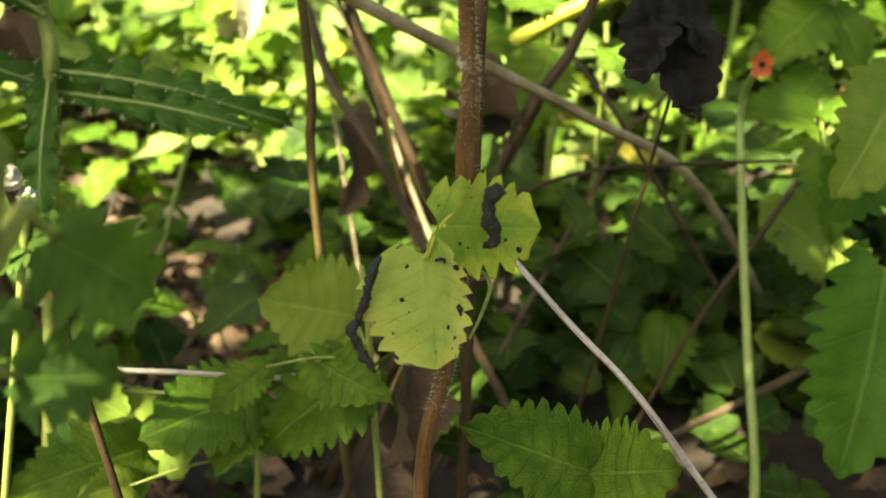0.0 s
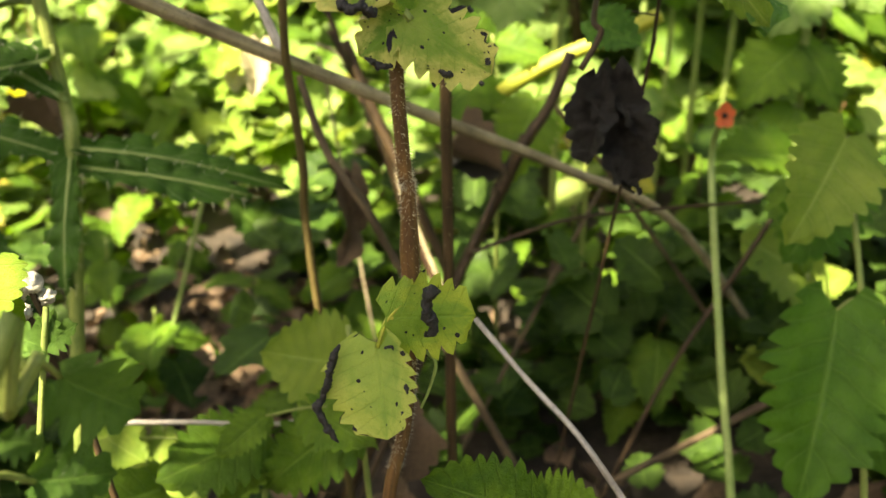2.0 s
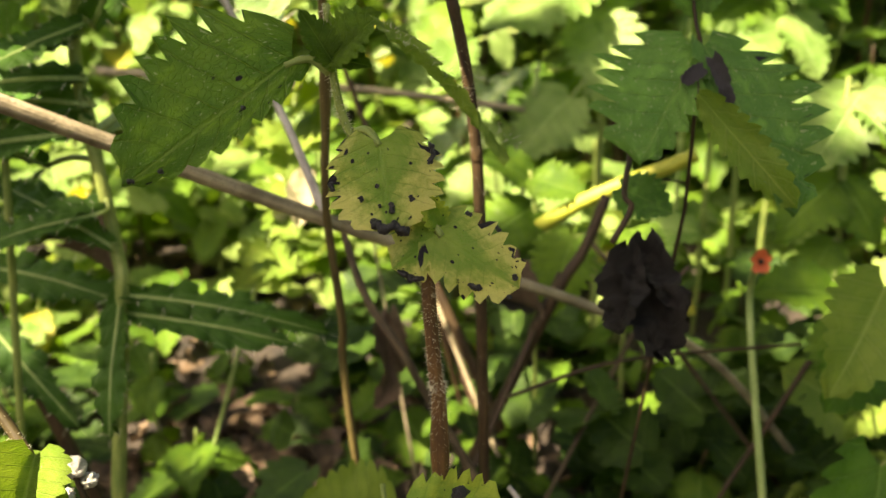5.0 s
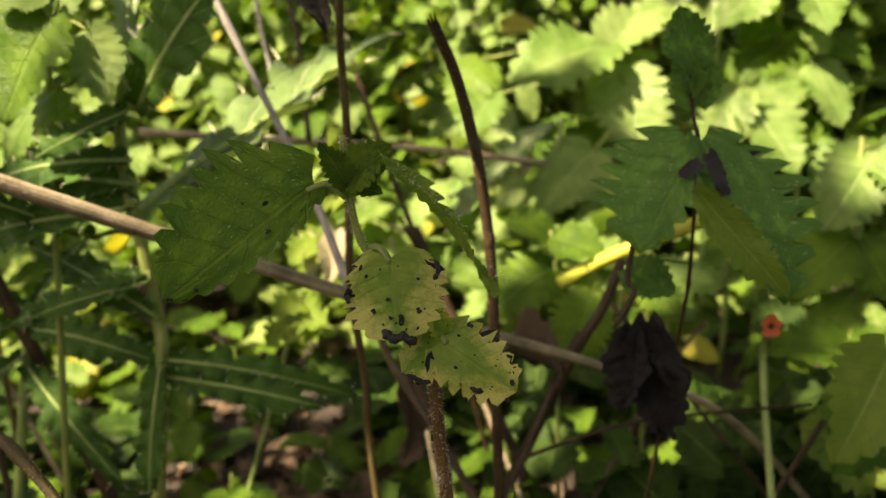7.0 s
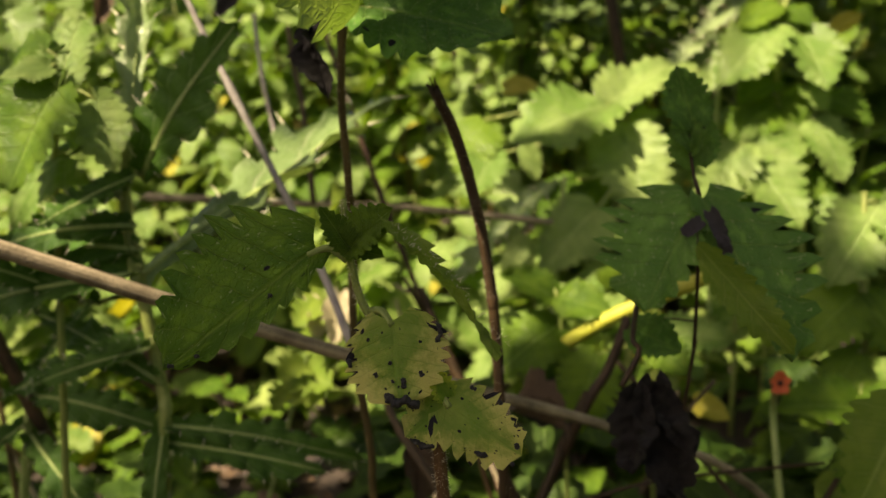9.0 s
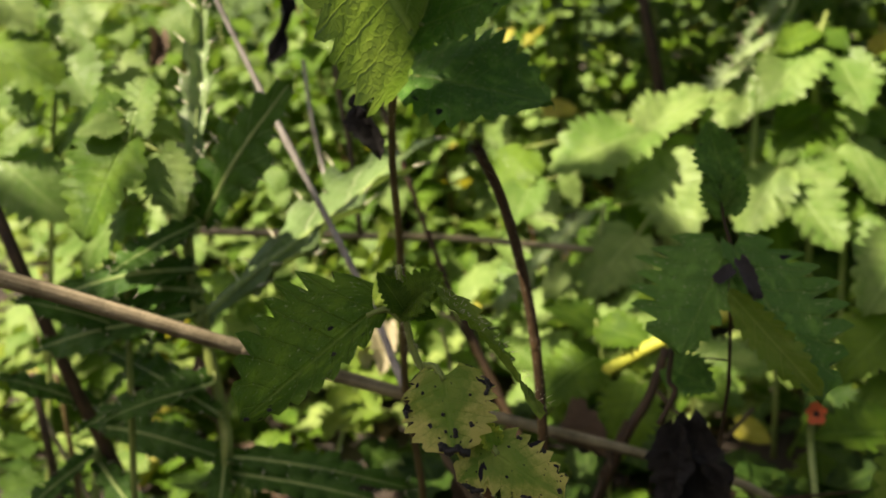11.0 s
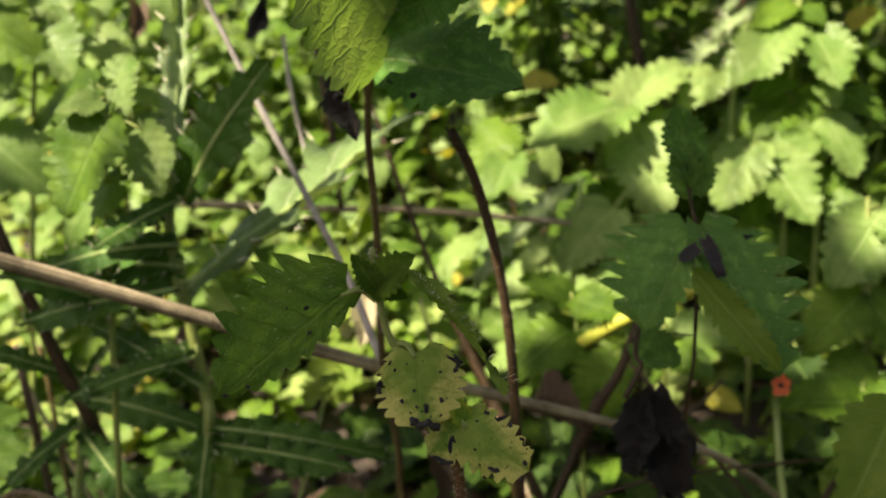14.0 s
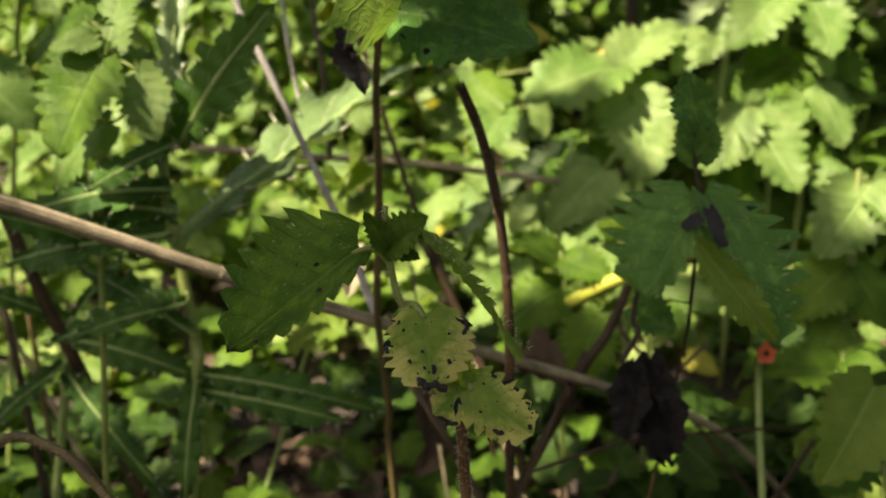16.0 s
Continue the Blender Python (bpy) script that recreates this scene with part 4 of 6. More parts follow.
stick("straw", "dry buff straw lying across low plants", "straw", [(-0.2417, 0.5388, 0.2929), (-0.1444, 0.5593, 0.2766), (-0.0756, 0.5768, 0.2651), (0.0234, 0.5958, 0.2435)], 0.0026, 0.0022, STRAW, grounded=False, sides=8, ridge=0.06, joints=(0.45,), splinters=3)
stick("yellow_stalk", "thick yellow-green fallen stalk", "stalk", [(0.1074, 0.4296, 0.2483), (0.0968, 0.4316, 0.2431), (0.0562, 0.4358, 0.2266), (0.0275, 0.4416, 0.2094)], 0.0036, 0.0042, STEM_YELLOW, grounded=False, sides=10, ridge=0.04)
stick("dark_stem", "dark upright nettle stem", "stem", [(0.0867, 1.0405, 0.4588), (0.0943, 1.0276, 0.3942), (0.1026, 1.0224, 0.3159)], 0.006, 0.007, STEM_DARK, sides=8, rough=0.1)
stick("dark_stem", "dark leaning plant stem", "stem", [(0.0603, 0.3880, 0.2411), (0.0493, 0.3790, 0.2189), (0.0391, 0.3732, 0.2060), (0.0227, 0.3711, 0.1751)], 0.0024, 0.0028, STEM_DARK, sides=8, rough=0.06)
stick("dark_stem", "dark leaning plant stem", "stem", [(-0.2520, 0.3433, 0.3591), (-0.2384, 0.3368, 0.3184), (-0.2259, 0.3373, 0.2627), (-0.2146, 0.3396, 0.2167)], 0.003, 0.0034, STEM_DARK, sides=8, rough=0.06)
stick("brown_stem", "thin brown upright stem", "stem", [(-0.2767, 0.3778, 0.2524), (-0.2716, 0.3709, 0.2171), (-0.2744, 0.3743, 0.1872)], 0.002, 0.0024, TWIG_BROWN, sides=7)
stick("thin_twig", "thin bare brown twig", "twig", [(0.0541, 0.4083, 0.2118), (0.0749, 0.4062, 0.1851), (0.0904, 0.4140, 0.1602)], 0.0012, 0.0014, TWIG_BROWN, sides=7, rough=0.08)
stick("thin_twig", "thin bare brown twig", "twig", [(0.1058, 0.4333, 0.1882), (0.0903, 0.4274, 0.1743), (0.0779, 0.4220, 0.1600)], 0.0011, 0.0013, TWIG_BROWN, sides=7, rough=0.08)
stick("thin_twig", "thin dark slanting twig among low leaves", "twig", [(0.1735, 0.4200, 0.1548), (0.1446, 0.4050, 0.1160), (0.1090, 0.3850, 0.0699)], 0.0016, 0.0012, STEM_DARK, sides=7, rough=0.1)
stick("branch", "brown fallen branch among low leaves", "branch", [(0.1869, 0.3750, 0.0748), (0.1754, 0.3700, 0.0742), (0.1326, 0.3550, 0.0610), (0.0748, 0.3300, 0.0480)], 0.0022, 0.0018, TWIG_BROWN, grounded=False, sides=9, rough=0.14)
stick("thin_twig", "long thin dark twig lying low", "twig", [(0.0119, 0.3169, 0.1771), (0.0482, 0.3254, 0.1858), (0.0802, 0.3402, 0.1834), (0.1407, 0.3585, 0.1780)], 0.0009, 0.0008, STEM_DARK, grounded=False, sides=6, rough=0.08)
stick("dark_stem", "dark lower nettle stem", "stem", [(-0.0602, 0.5132, 0.2260), (-0.0471, 0.5034, 0.1898), (-0.0366, 0.4967, 0.1644)], 0.003, 0.0034, STEM_DARK, sides=8, rough=0.08)


def make_tall_nettle():
    """The thin brown stem behind, with broad leaves at its top and one shrivelled black leaf."""
    pts = [(-0.0202, 0.2362, 0.4067), (-0.0248, 0.2399, 0.3864), (-0.0287, 0.2428, 0.3636), (-0.0316, 0.2509, 0.3395), (-0.0365, 0.2622, 0.3100), (-0.0422, 0.2715, 0.2740)] + [(-0.0428, 0.2782, 0.2310), (-0.0458, 0.2852, 0.1890)]
    e = Vector(pts[-1])
    root = Vector((e.x + 0.004, e.y + 0.012, ground_height(e.x, e.y) - 0.01))
    tall = thing("nettle", root, "tall thin brown-stemmed nettle with broad leaves and a black withered leaf", "plant")
    bm = bmesh.new()
    line = tube(bm, [root] + pts[::-1], 0.0017, 0.0010, sides=10, steps=8, knots=(0.52, 0.87), rough=0.03)
    adopt(part("stem", bm, STEM_BROWN, None, "thin brown stem, greener towards the top"), tall)
    hairs("stem_hairs", line, 0.0017, 0.0010, 500, 0.0012, tall, random.Random(5), start=0.4)
    node = pts[1]
    # leaf colours here are lightened to stand in for light the crown blocks
    single_leaf(tall, (-0.0168, 0.2349, 0.3902), (0.0259, 0.2218, 0.3801), Vector((0.05, -0.6, 0.8)), NETTLE_DARK, "broad green nettle leaf", petiole_from=node, r=0.0008, width=0.78, teeth=9, depth=0.15, fold=0.1, droop=0.08, pucker=0.012, wave=0.03, heart=0.1, seed=115, cols=5)
    single_leaf(tall, (-0.0125, 0.2250, 0.4008), (-0.0226, 0.1750, 0.4440), Vector((0.0, -0.8, 0.6)), NETTLE_LIT, "broad nettle leaf coloured as if sunlit", petiole_from=pts[0], r=0.0008, width=0.95, teeth=9, depth=0.15, fold=0.06, droop=-0.05, pucker=0.012, heart=0.1, seed=114, cols=5)
    single_leaf(tall, (-0.0114, 0.2250, 0.4039), (0.0204, 0.2050, 0.4117), Vector((0.0, -0.8, 0.6)), NETTLE_DARK, "green nettle leaf", petiole_from=pts[0], r=0.0008, width=0.6, teeth=9, depth=0.15, fold=0.06, droop=0.05, pucker=0.012, heart=0.1, seed=118, cols=5)
    single_leaf(tall, (-0.0107, 0.2250, 0.4252), (0.0163, 0.2331, 0.4396), Vector((0.1, -0.5, 0.8)), NETTLE_DARK, "broad green nettle leaf", petiole_from=pts[0], r=0.0008, width=0.75, teeth=9, depth=0.15, fold=0.06, droop=0.1, pucker=0.012, heart=0.1, seed=116, cols=5)
    ob = part("shrivelled_leaf", leaf_bm(width=0.42, teeth=7, depth=0.12, fold=0.9, droop=-0.1, pucker=0.03, wave=0.12, twist=0.9, seed=117, cols=5), BLACK_LEAF, None, "black shrivelled hanging leaf")
    ob.matrix_basis = blade_matrix((-0.0338, 0.2379, 0.3849), (-0.0299, 0.2326, 0.3653), (-0.6, -1, 0))
    adopt(ob, tall)
    bm = crumple_chain([(-0.0253, 0.2399, 0.3868), (-0.0295, 0.2380, 0.3863), (-0.0336, 0.2367, 0.3843), (-0.0345, 0.2353, 0.3802), (-0.0316, 0.2352, 0.3747)], 0.0015, 43, steps=3)
    adopt(part("withered_petiole", bm, BLACK_LEAF, None, "black withered leaf base"), tall)


make_tall_nettle()


# ---- black withered leaves ----
def crumpled_thing(name, label, at, size, seed, material, category="dead leaf", turn=0.0, **kw):
    bm = crumple_bm(*size, seed, **kw)
    ob = to_object(name, bm, material)
    ob.location = at
    ob.rotation_euler = (0, turn, 0)
    return tagged(ob, label, category)


def make_black_leaf():
    at = (0.0567, 0.2320, 0.2546)
    e = thing("withered_leaf", at, "black shrivelled dead leaf hanging from a stalk", "dead leaf")
    # a crumpled blade folded over itself, with ragged rims
    blades = (((0.0590, 0.2392, 0.2703), (0.0617, 0.2276, 0.2376), (-0.2, -1, 0.1), 0.5, 311, 0.4), ((0.0548, 0.2373, 0.2685), (0.0520, 0.2256, 0.2454), (-0.5, -1, 0.2), 0.55, 312, -0.3), ((0.0590, 0.2382, 0.2657), (0.0673, 0.2290, 0.2501), (0.4, -1, 0.2), 0.5, 313, 0.4), ((0.0594, 0.2278, 0.2452), (0.0650, 0.2250, 0.2367), (0.3, -1, 0.0), 0.4, 314, 0.8))
    for base, tip, face, width, seed, twist in blades:
        bm = leaf_bm(width=width, teeth=7, depth=0.1, fold=0.3, droop=-0.1, pucker=0.03, wave=0.08, twist=twist, seed=seed, cols=6, belly=0.5, tip_power=0.6)
        for v in bm.verts:
            q = v.co * 7.0
            v.co += Vector((noise.noise(q + Vector((seed, 0, 0))), noise.noise(q + Vector((0, seed, 0))), 1.6 * noise.noise(q + Vector((0, 0, seed))))) * 0.055
        ob = part("fold", bm, BLACK_LEAF, None)
        ob.matrix_basis = blade_matrix(base, tip, face)
        adopt(ob, e)
    stem_part("stalk", [(0.0489, 0.2309, 0.2729), (0.0549, 0.2366, 0.2813), (0.0536, 0.2425, 0.2839), (0.0577, 0.2618, 0.2930)], 0.0009, 0.0009, STEM_DARK, e, sides=6)


make_black_leaf()
def dead_blade(label, base, tip, face, material, seed, width=0.5, twist=0.8, fold=0.9, wave=0.14):
    ob = to_object("dead_leaf", leaf_bm(width=width, teeth=6, depth=0.1, fold=fold, droop=0.12, pucker=0.02, wave=wave, twist=twist, seed=seed, cols=4), material)
    ob.matrix_basis = blade_matrix(base, tip, face)
    return tagged(ob, label, "dead leaf")


dead_blade("grey-brown rolled dead leaf among twigs", (-0.0359, 0.3368, 0.2075), (-0.0378, 0.3157, 0.1742), (0, -1, 0.2), DEAD_LEAF, 301, width=0.34)
dead_blade("dark brown curled dead leaf behind the stem", (0.0292, 0.4494, 0.1848), (-0.0035, 0.4337, 0.1767), (0, -1, 0.3), BLACK_LEAF, 302, width=0.6)
dead_blade("brown withered leaf hanging low", (-0.0149, 0.2711, 0.1368), (-0.0195, 0.2471, 0.1092), (0.2, -1, 0.2), DEAD_LEAF, 303, width=0.45)
dead_blade("dark brown dead leaf in the litter", (0.0039, 0.3855, 0.1955), (0.0304, 0.3685, 0.1958), (0, -0.6, 1), DEAD_LEAF, 304, width=0.6)
dead_blade("pale brown dead leaf in the litter", (-0.2145, 0.4220, 0.2128), (-0.1847, 0.4051, 0.2060), (0, -0.6, 1), DEAD_LEAF, 305, width=0.7)
dead_blade("black thin withered leaf on a stalk", (-0.1335, 0.4779, 0.4476), (-0.1374, 0.4564, 0.4003), (0.3, -1, 0), BLACK_LEAF, 306, width=0.2)
dead_blade("small grey withered leaf on a stalk", (-0.2771, 0.6039, 0.4299), (-0.2798, 0.5881, 0.4075), (0.2, -1, 0), DEAD_LEAF, 307, width=0.5)


# ---- scarlet flower on its stalk ----
def make_flower():
    at = (0.1208, 0.3517, 0.2204)
    fl = thing("pimpernel", at, "small scarlet five-petalled flower on a pale stalk", "flower")
    c = Vector(at)
    for k in range(5):
        a = k * 2 * math.pi / 5 + 0.3
        t = c + Vector((math.cos(a) * 0.0048, -0.001, math.sin(a) * 0.0062))
        ob = part("petal", leaf_bm(width=0.75, teeth=3, depth=0.03, fold=0.05, droop=-0.1, seed=k, cols=2, belly=0.6), PETAL, None)
        ob.matrix_basis = blade_matrix(c, t, (0, -1, 0.2))
        adopt(ob, fl)
    bm = crumple_bm(0.0012, 0.0012, 0.0012, 1.0, detail=2, amp=0.15)
    ob = part("centre", bm, BLACK_LEAF, None, "dark flower centre")
    ob.location = c + Vector((0, -0.001, 0))
    adopt(ob, fl)
    low = [(0.1237, 0.3793, 0.1950), (0.1218, 0.3603, 0.1662), (0.1204, 0.3243, 0.1131), (0.1196, 0.2888, 0.0609)]
    e = Vector(low[-1])
    stem_part("stalk", [c + Vector((0, 0.002, 0))] + low + [(e.x, e.y + 0.01, ground_height(e.x, e.y))], 0.0015, 0.002, STEM_PALE, fl, sides=8)


make_flower()


# ---- leaves of the middle distance, plant by plant ----
def plant(name, label, stem_points, r, stem_mat, leaves, category="plant", group="", hairy=False):
    """A plant with a stem down to the ground and leaves (mesh, base, tip, face, wide)."""
    pts = [Vector(p) for p in stem_points]
    e = pts[-1]
    d = (pts[-1] - pts[-2]).normalized() if len(pts) > 1 else Vector((0, 0, -1))
    kx = max(-0.4, min(0.4, d.x / max(-d.z, 0.4)))
    ky = max(-0.3, min(0.5, d.y / max(-d.z, 0.4)))
    root = Vector((e.x + kx * e.z, e.y + ky * e.z, 0))
    root.z = ground_height(root.x, root.y) - 0.005
    pl = thing(name, root, label, category, group)
    bm = bmesh.new()
    line = tube(bm, pts + [root], r * 0.75, r, sides=8, steps=6, knots=(0.3,))
    adopt(part("stem", bm, stem_mat, None), pl)
    if hairy:
        hairs("stem_hairs", line, r * 0.75, r, 300, 0.0014, pl, random.Random(3))
    for me, base, tip, face, wide in leaves:
        b = Vector(base)
        near = min(line, key=lambda q: (q - b).length)
        blade = put_leaf(pl, me, base, tip, face, wide=wide)
        if (near - b).length > 0.004:
            stem_part("petiole", [near, near.lerp(b, 0.5) + Vector((0, 0, 0.002)), b], r * 0.45, r * 0.35, stem_mat, blade, sides=5, steps=3)
    return pl


N, B, T, TD = NETTLE_MESHES, LIT_MESHES, THISTLE_MESHES, SHADED_THISTLES
DULL = [mesh_of(f"dull_blade_{i}", leaf_bm(width=0.74, teeth=8, depth=0.15, fold=0.1, droop=0.12 * i, pucker=0.016, wave=0.04, heart=0.1, seed=90 + i, cols=4), NETTLE_DARK) for i in range(2)]
C = TO_CAM
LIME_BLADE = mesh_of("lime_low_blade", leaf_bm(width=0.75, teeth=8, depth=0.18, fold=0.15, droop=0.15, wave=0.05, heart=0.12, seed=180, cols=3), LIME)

GREEN_BLADE = mesh_of("green_low_blade", leaf_bm(width=0.72, teeth=10, depth=0.22, fold=0.12, droop=0.12, pucker=0.01, wave=0.04, heart=0.14, seed=181, cols=4), NETTLE_FRESH)
right_nettle = plant("nettle", "dull green nettle with two drooping blotched leaves", [(0.0746, 0.2620, 0.3489), (0.0755, 0.2580, 0.3316), (0.0768, 0.2560, 0.3223), (0.0765, 0.2620, 0.3000), (0.0750, 0.2680, 0.2700), (0.0718, 0.2717, 0.2486)], 0.0007, STEM_DARK, [
    (mesh_of("dull_blade_wide", leaf_bm(width=0.98, teeth=7, depth=0.34, fold=0.05, droop=0.05, pucker=0.01, wave=0.04, heart=0.08, seed=90, cols=5, belly=0.42, tip_power=0.6, halves=(0.32, 1.0)), NETTLE_DARK), (0.0755, 0.2530, 0.3227), (0.0570, 0.2300, 0.2968), C + Vector((-0.15, 0, 0.15)), 1.0),
    (mesh_of("dull_blade_long", leaf_bm(width=0.56, teeth=8, depth=0.36, fold=0.05, droop=0.05, pucker=0.01, wave=0.04, heart=0.08, seed=91, cols=5, belly=0.42, tip_power=0.6, halves=(1.0, 0.4)), NETTLE_DARK), (0.0773, 0.2530, 0.3238), (0.0965, 0.2200, 0.2834), C + Vector((0.2, 0, 0.15)), 1.0),
    (DULL[0], (0.0766, 0.2600, 0.3449), (0.0721, 0.2620, 0.3638), C + Vector((0.0, 0, 0.1)), 0.95),
    (DULL[1], (0.0749, 0.2580, 0.3389), (0.0696, 0.2540, 0.3456), C + Vector((0.0, 0, 0.5)), 0.7),
    (DULL[0], (0.0753, 0.2580, 0.3373), (0.0791, 0.2540, 0.3427), C + Vector((0.0, 0, 0.5)), 0.7),
    (DULL[1], (0.0544, 0.2620, 0.2803), (0.0695, 0.2550, 0.2742), C + Vector((0.2, 0, 0.3)), 1.1),
    (DULL[0], (0.0771, 0.2600, 0.3329), (0.0725, 0.2620, 0.3500), C + Vector((-0.3, 0, 0.2)), 0.9),
    (DULL[1], (0.0776, 0.2600, 0.3339), (0.0814, 0.2640, 0.3483), C + Vector((0.3, 0, 0.3)), 0.9),
    (mesh_of("folded_half", leaf_bm(width=0.26, teeth=10, depth=0.2, fold=0.3, droop=0.05, pucker=0.01, wave=0.05, heart=0.0, seed=92, cols=3, belly=0.5, tip_power=0.6), LIME), (0.0736, 0.2400, 0.3125), (0.0958, 0.2185, 0.2851), C + Vector((-0.5, 0, 0.3)), 1.0),
])
for k, (b, e, w) in enumerate((((0.0781, 0.2445, 0.3214), (0.0832, 0.2390, 0.3088), 0.3), ((0.0757, 0.2445, 0.3188), (0.0697, 0.2425, 0.3156), 0.62))):
    ob = part("rotten_patch", leaf_bm(width=w, teeth=5, depth=0.12, fold=0.1, pucker=0.03, wave=0.06, seed=320 + k, cols=4, belly=0.4, tip_power=0.4), ROT_BROWN, None, "dark rotten patch on the leaf")
    ob.matrix_basis = blade_matrix(b, e, C + Vector((0, 0, 0.15)))
    adopt(ob, right_nettle)
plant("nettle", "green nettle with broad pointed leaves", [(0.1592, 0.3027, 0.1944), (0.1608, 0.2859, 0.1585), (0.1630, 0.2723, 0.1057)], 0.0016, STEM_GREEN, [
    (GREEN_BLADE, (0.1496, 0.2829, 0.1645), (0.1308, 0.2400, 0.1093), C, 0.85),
    # yellow-green leaf, its lighter colour also making up for missing light
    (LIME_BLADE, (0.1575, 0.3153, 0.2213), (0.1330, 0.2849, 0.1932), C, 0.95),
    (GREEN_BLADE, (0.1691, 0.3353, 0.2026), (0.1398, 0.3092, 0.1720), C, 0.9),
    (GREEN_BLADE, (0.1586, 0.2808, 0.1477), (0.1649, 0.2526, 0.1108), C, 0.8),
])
plant("nettle", "low pale green nettle beside the pimpernel", [(0.1960, 0.4400, 0.1002), (0.1959, 0.4300, 0.0599), (0.1974, 0.4200, 0.0063)], 0.0013, STEM_GREEN, [
    (LIME_BLADE, (0.1978, 0.4300, 0.0452), (0.1598, 0.4100, 0.0643), C + Vector((0, 0, 0.7)), 1.1),
    (LIME_BLADE, (0.1959, 0.4300, 0.0599), (0.2125, 0.4200, 0.0790), C + Vector((0.2, 0, 0.8)), 1.1),
    (LIME_BLADE, (0.1979, 0.4200, 0.0024), (0.1759, 0.4000, 0.0029), C + Vector((0, 0, 0.9)), 1.0),
    (LIME_BLADE, (0.1973, 0.4400, 0.0898), (0.2206, 0.4400, 0.0992), C + Vector((0.2, 0, 0.9)), 1.0),
    (LIME_BLADE, (0.1965, 0.4400, 0.0968), (0.1594, 0.4300, 0.1295), C + Vector((-0.2, 0, 0.8)), 1.2),
])
plant("nettle", "green nettle with serrated leaves low down", [(0.0306, 0.1570, 0.1854), (0.0314, 0.1556, 0.1775), (0.0324, 0.1543, 0.1676)], 0.0011, STEM_GREEN, [
    (mesh_of("low_blade", leaf_bm(width=0.66, teeth=9, depth=0.17, fold=0.2, droop=0.05, pucker=0.012, wave=0.03, heart=0.1, seed=150, cols=4), NETTLE), (0.0302, 0.1528, 0.1835), (0.0042, 0.1508, 0.1971), C + Vector((-0.1, 0, 0.9)), 0.95),
    (mesh_of("low_blade_b", leaf_bm(width=0.7, teeth=9, depth=0.17, fold=0.15, droop=0.1, pucker=0.012, wave=0.03, heart=0.1, seed=151, cols=4), NETTLE), (0.0306, 0.1534, 0.1823), (0.0464, 0.1437, 0.1914), C + Vector((0.1, 0, 0.7)), 1.35),
    (N[1], (0.0311, 0.1529, 0.1766), (0.0351, 0.1374, 0.1785), C + Vector((0, 0, 0.5)), 0.9),
])
plant("nettle", "pale yellow-green nettle behind the stem", [(-0.0246, 0.2314, 0.1939), (-0.0231, 0.2253, 0.1808), (-0.0228, 0.2241, 0.1547)], 0.0011, STEM_GREEN, [
    (mesh_of("lime_blade", leaf_bm(width=0.95, teeth=9, depth=0.13, fold=0.08, droop=0.1, wave=0.04, heart=0.14, seed=152, cols=4), LIME), (-0.0323, 0.2620, 0.1603), (-0.0598, 0.2520, 0.1723), C + Vector((0, 0, 0.2)), 1.1),
    (N[2], (-0.0230, 0.2234, 0.1649), (-0.0631, 0.2163, 0.1403), C + Vector((0, 0, 0.6)), 0.8),
    (N[0], (-0.0394, 0.2281, 0.1641), (-0.0176, 0.2071, 0.1652), C + Vector((0, 0, 0.6)), 1.0),
    (N[1], (-0.0545, 0.2271, 0.1629), (-0.0685, 0.2136, 0.1583), C + Vector((0, 0, 0.6)), 1.0),
])
plant("nettle", "low green nettle with broad leaves above the litter", [(-0.0600, 0.2450, 0.1429), (-0.0629, 0.2430, 0.1289), (-0.0657, 0.2400, 0.1057)], 0.0011, STEM_GREEN, [
    (N[1], (-0.0596, 0.2400, 0.1463), (-0.0891, 0.2150, 0.1492), C + Vector((0, 0, 0.6)), 1.10),
    (N[0], (-0.0619, 0.2400, 0.1409), (-0.0701, 0.2150, 0.1352), C + Vector((0, 0, 0.5)), 1.10),
    (N[2], (-0.0980, 0.2350, 0.1273), (-0.1226, 0.2050, 0.1395), C + Vector((0, 0, 0.6)), 1.10),
    (LIME_BLADE, (-0.1139, 0.2350, 0.1501), (-0.0971, 0.2200, 0.1511), C + Vector((0, 0, 0.5)), 0.90),
    (LIME_BLADE, (-0.0989, 0.2200, 0.1249), (-0.1054, 0.2050, 0.1349), C + Vector((0, 0, 0.7)), 0.90),
])
HERB = [mesh_of(f"herb_blade_{k}", leaf_bm(width=0.8, teeth=4, depth=0.42, fold=0.15, droop=0.15, pucker=0.02, wave=0.05, heart=0.1, seed=160 + k, cols=4, petiole=0.2), HERB_GREEN) for k in range(3)]
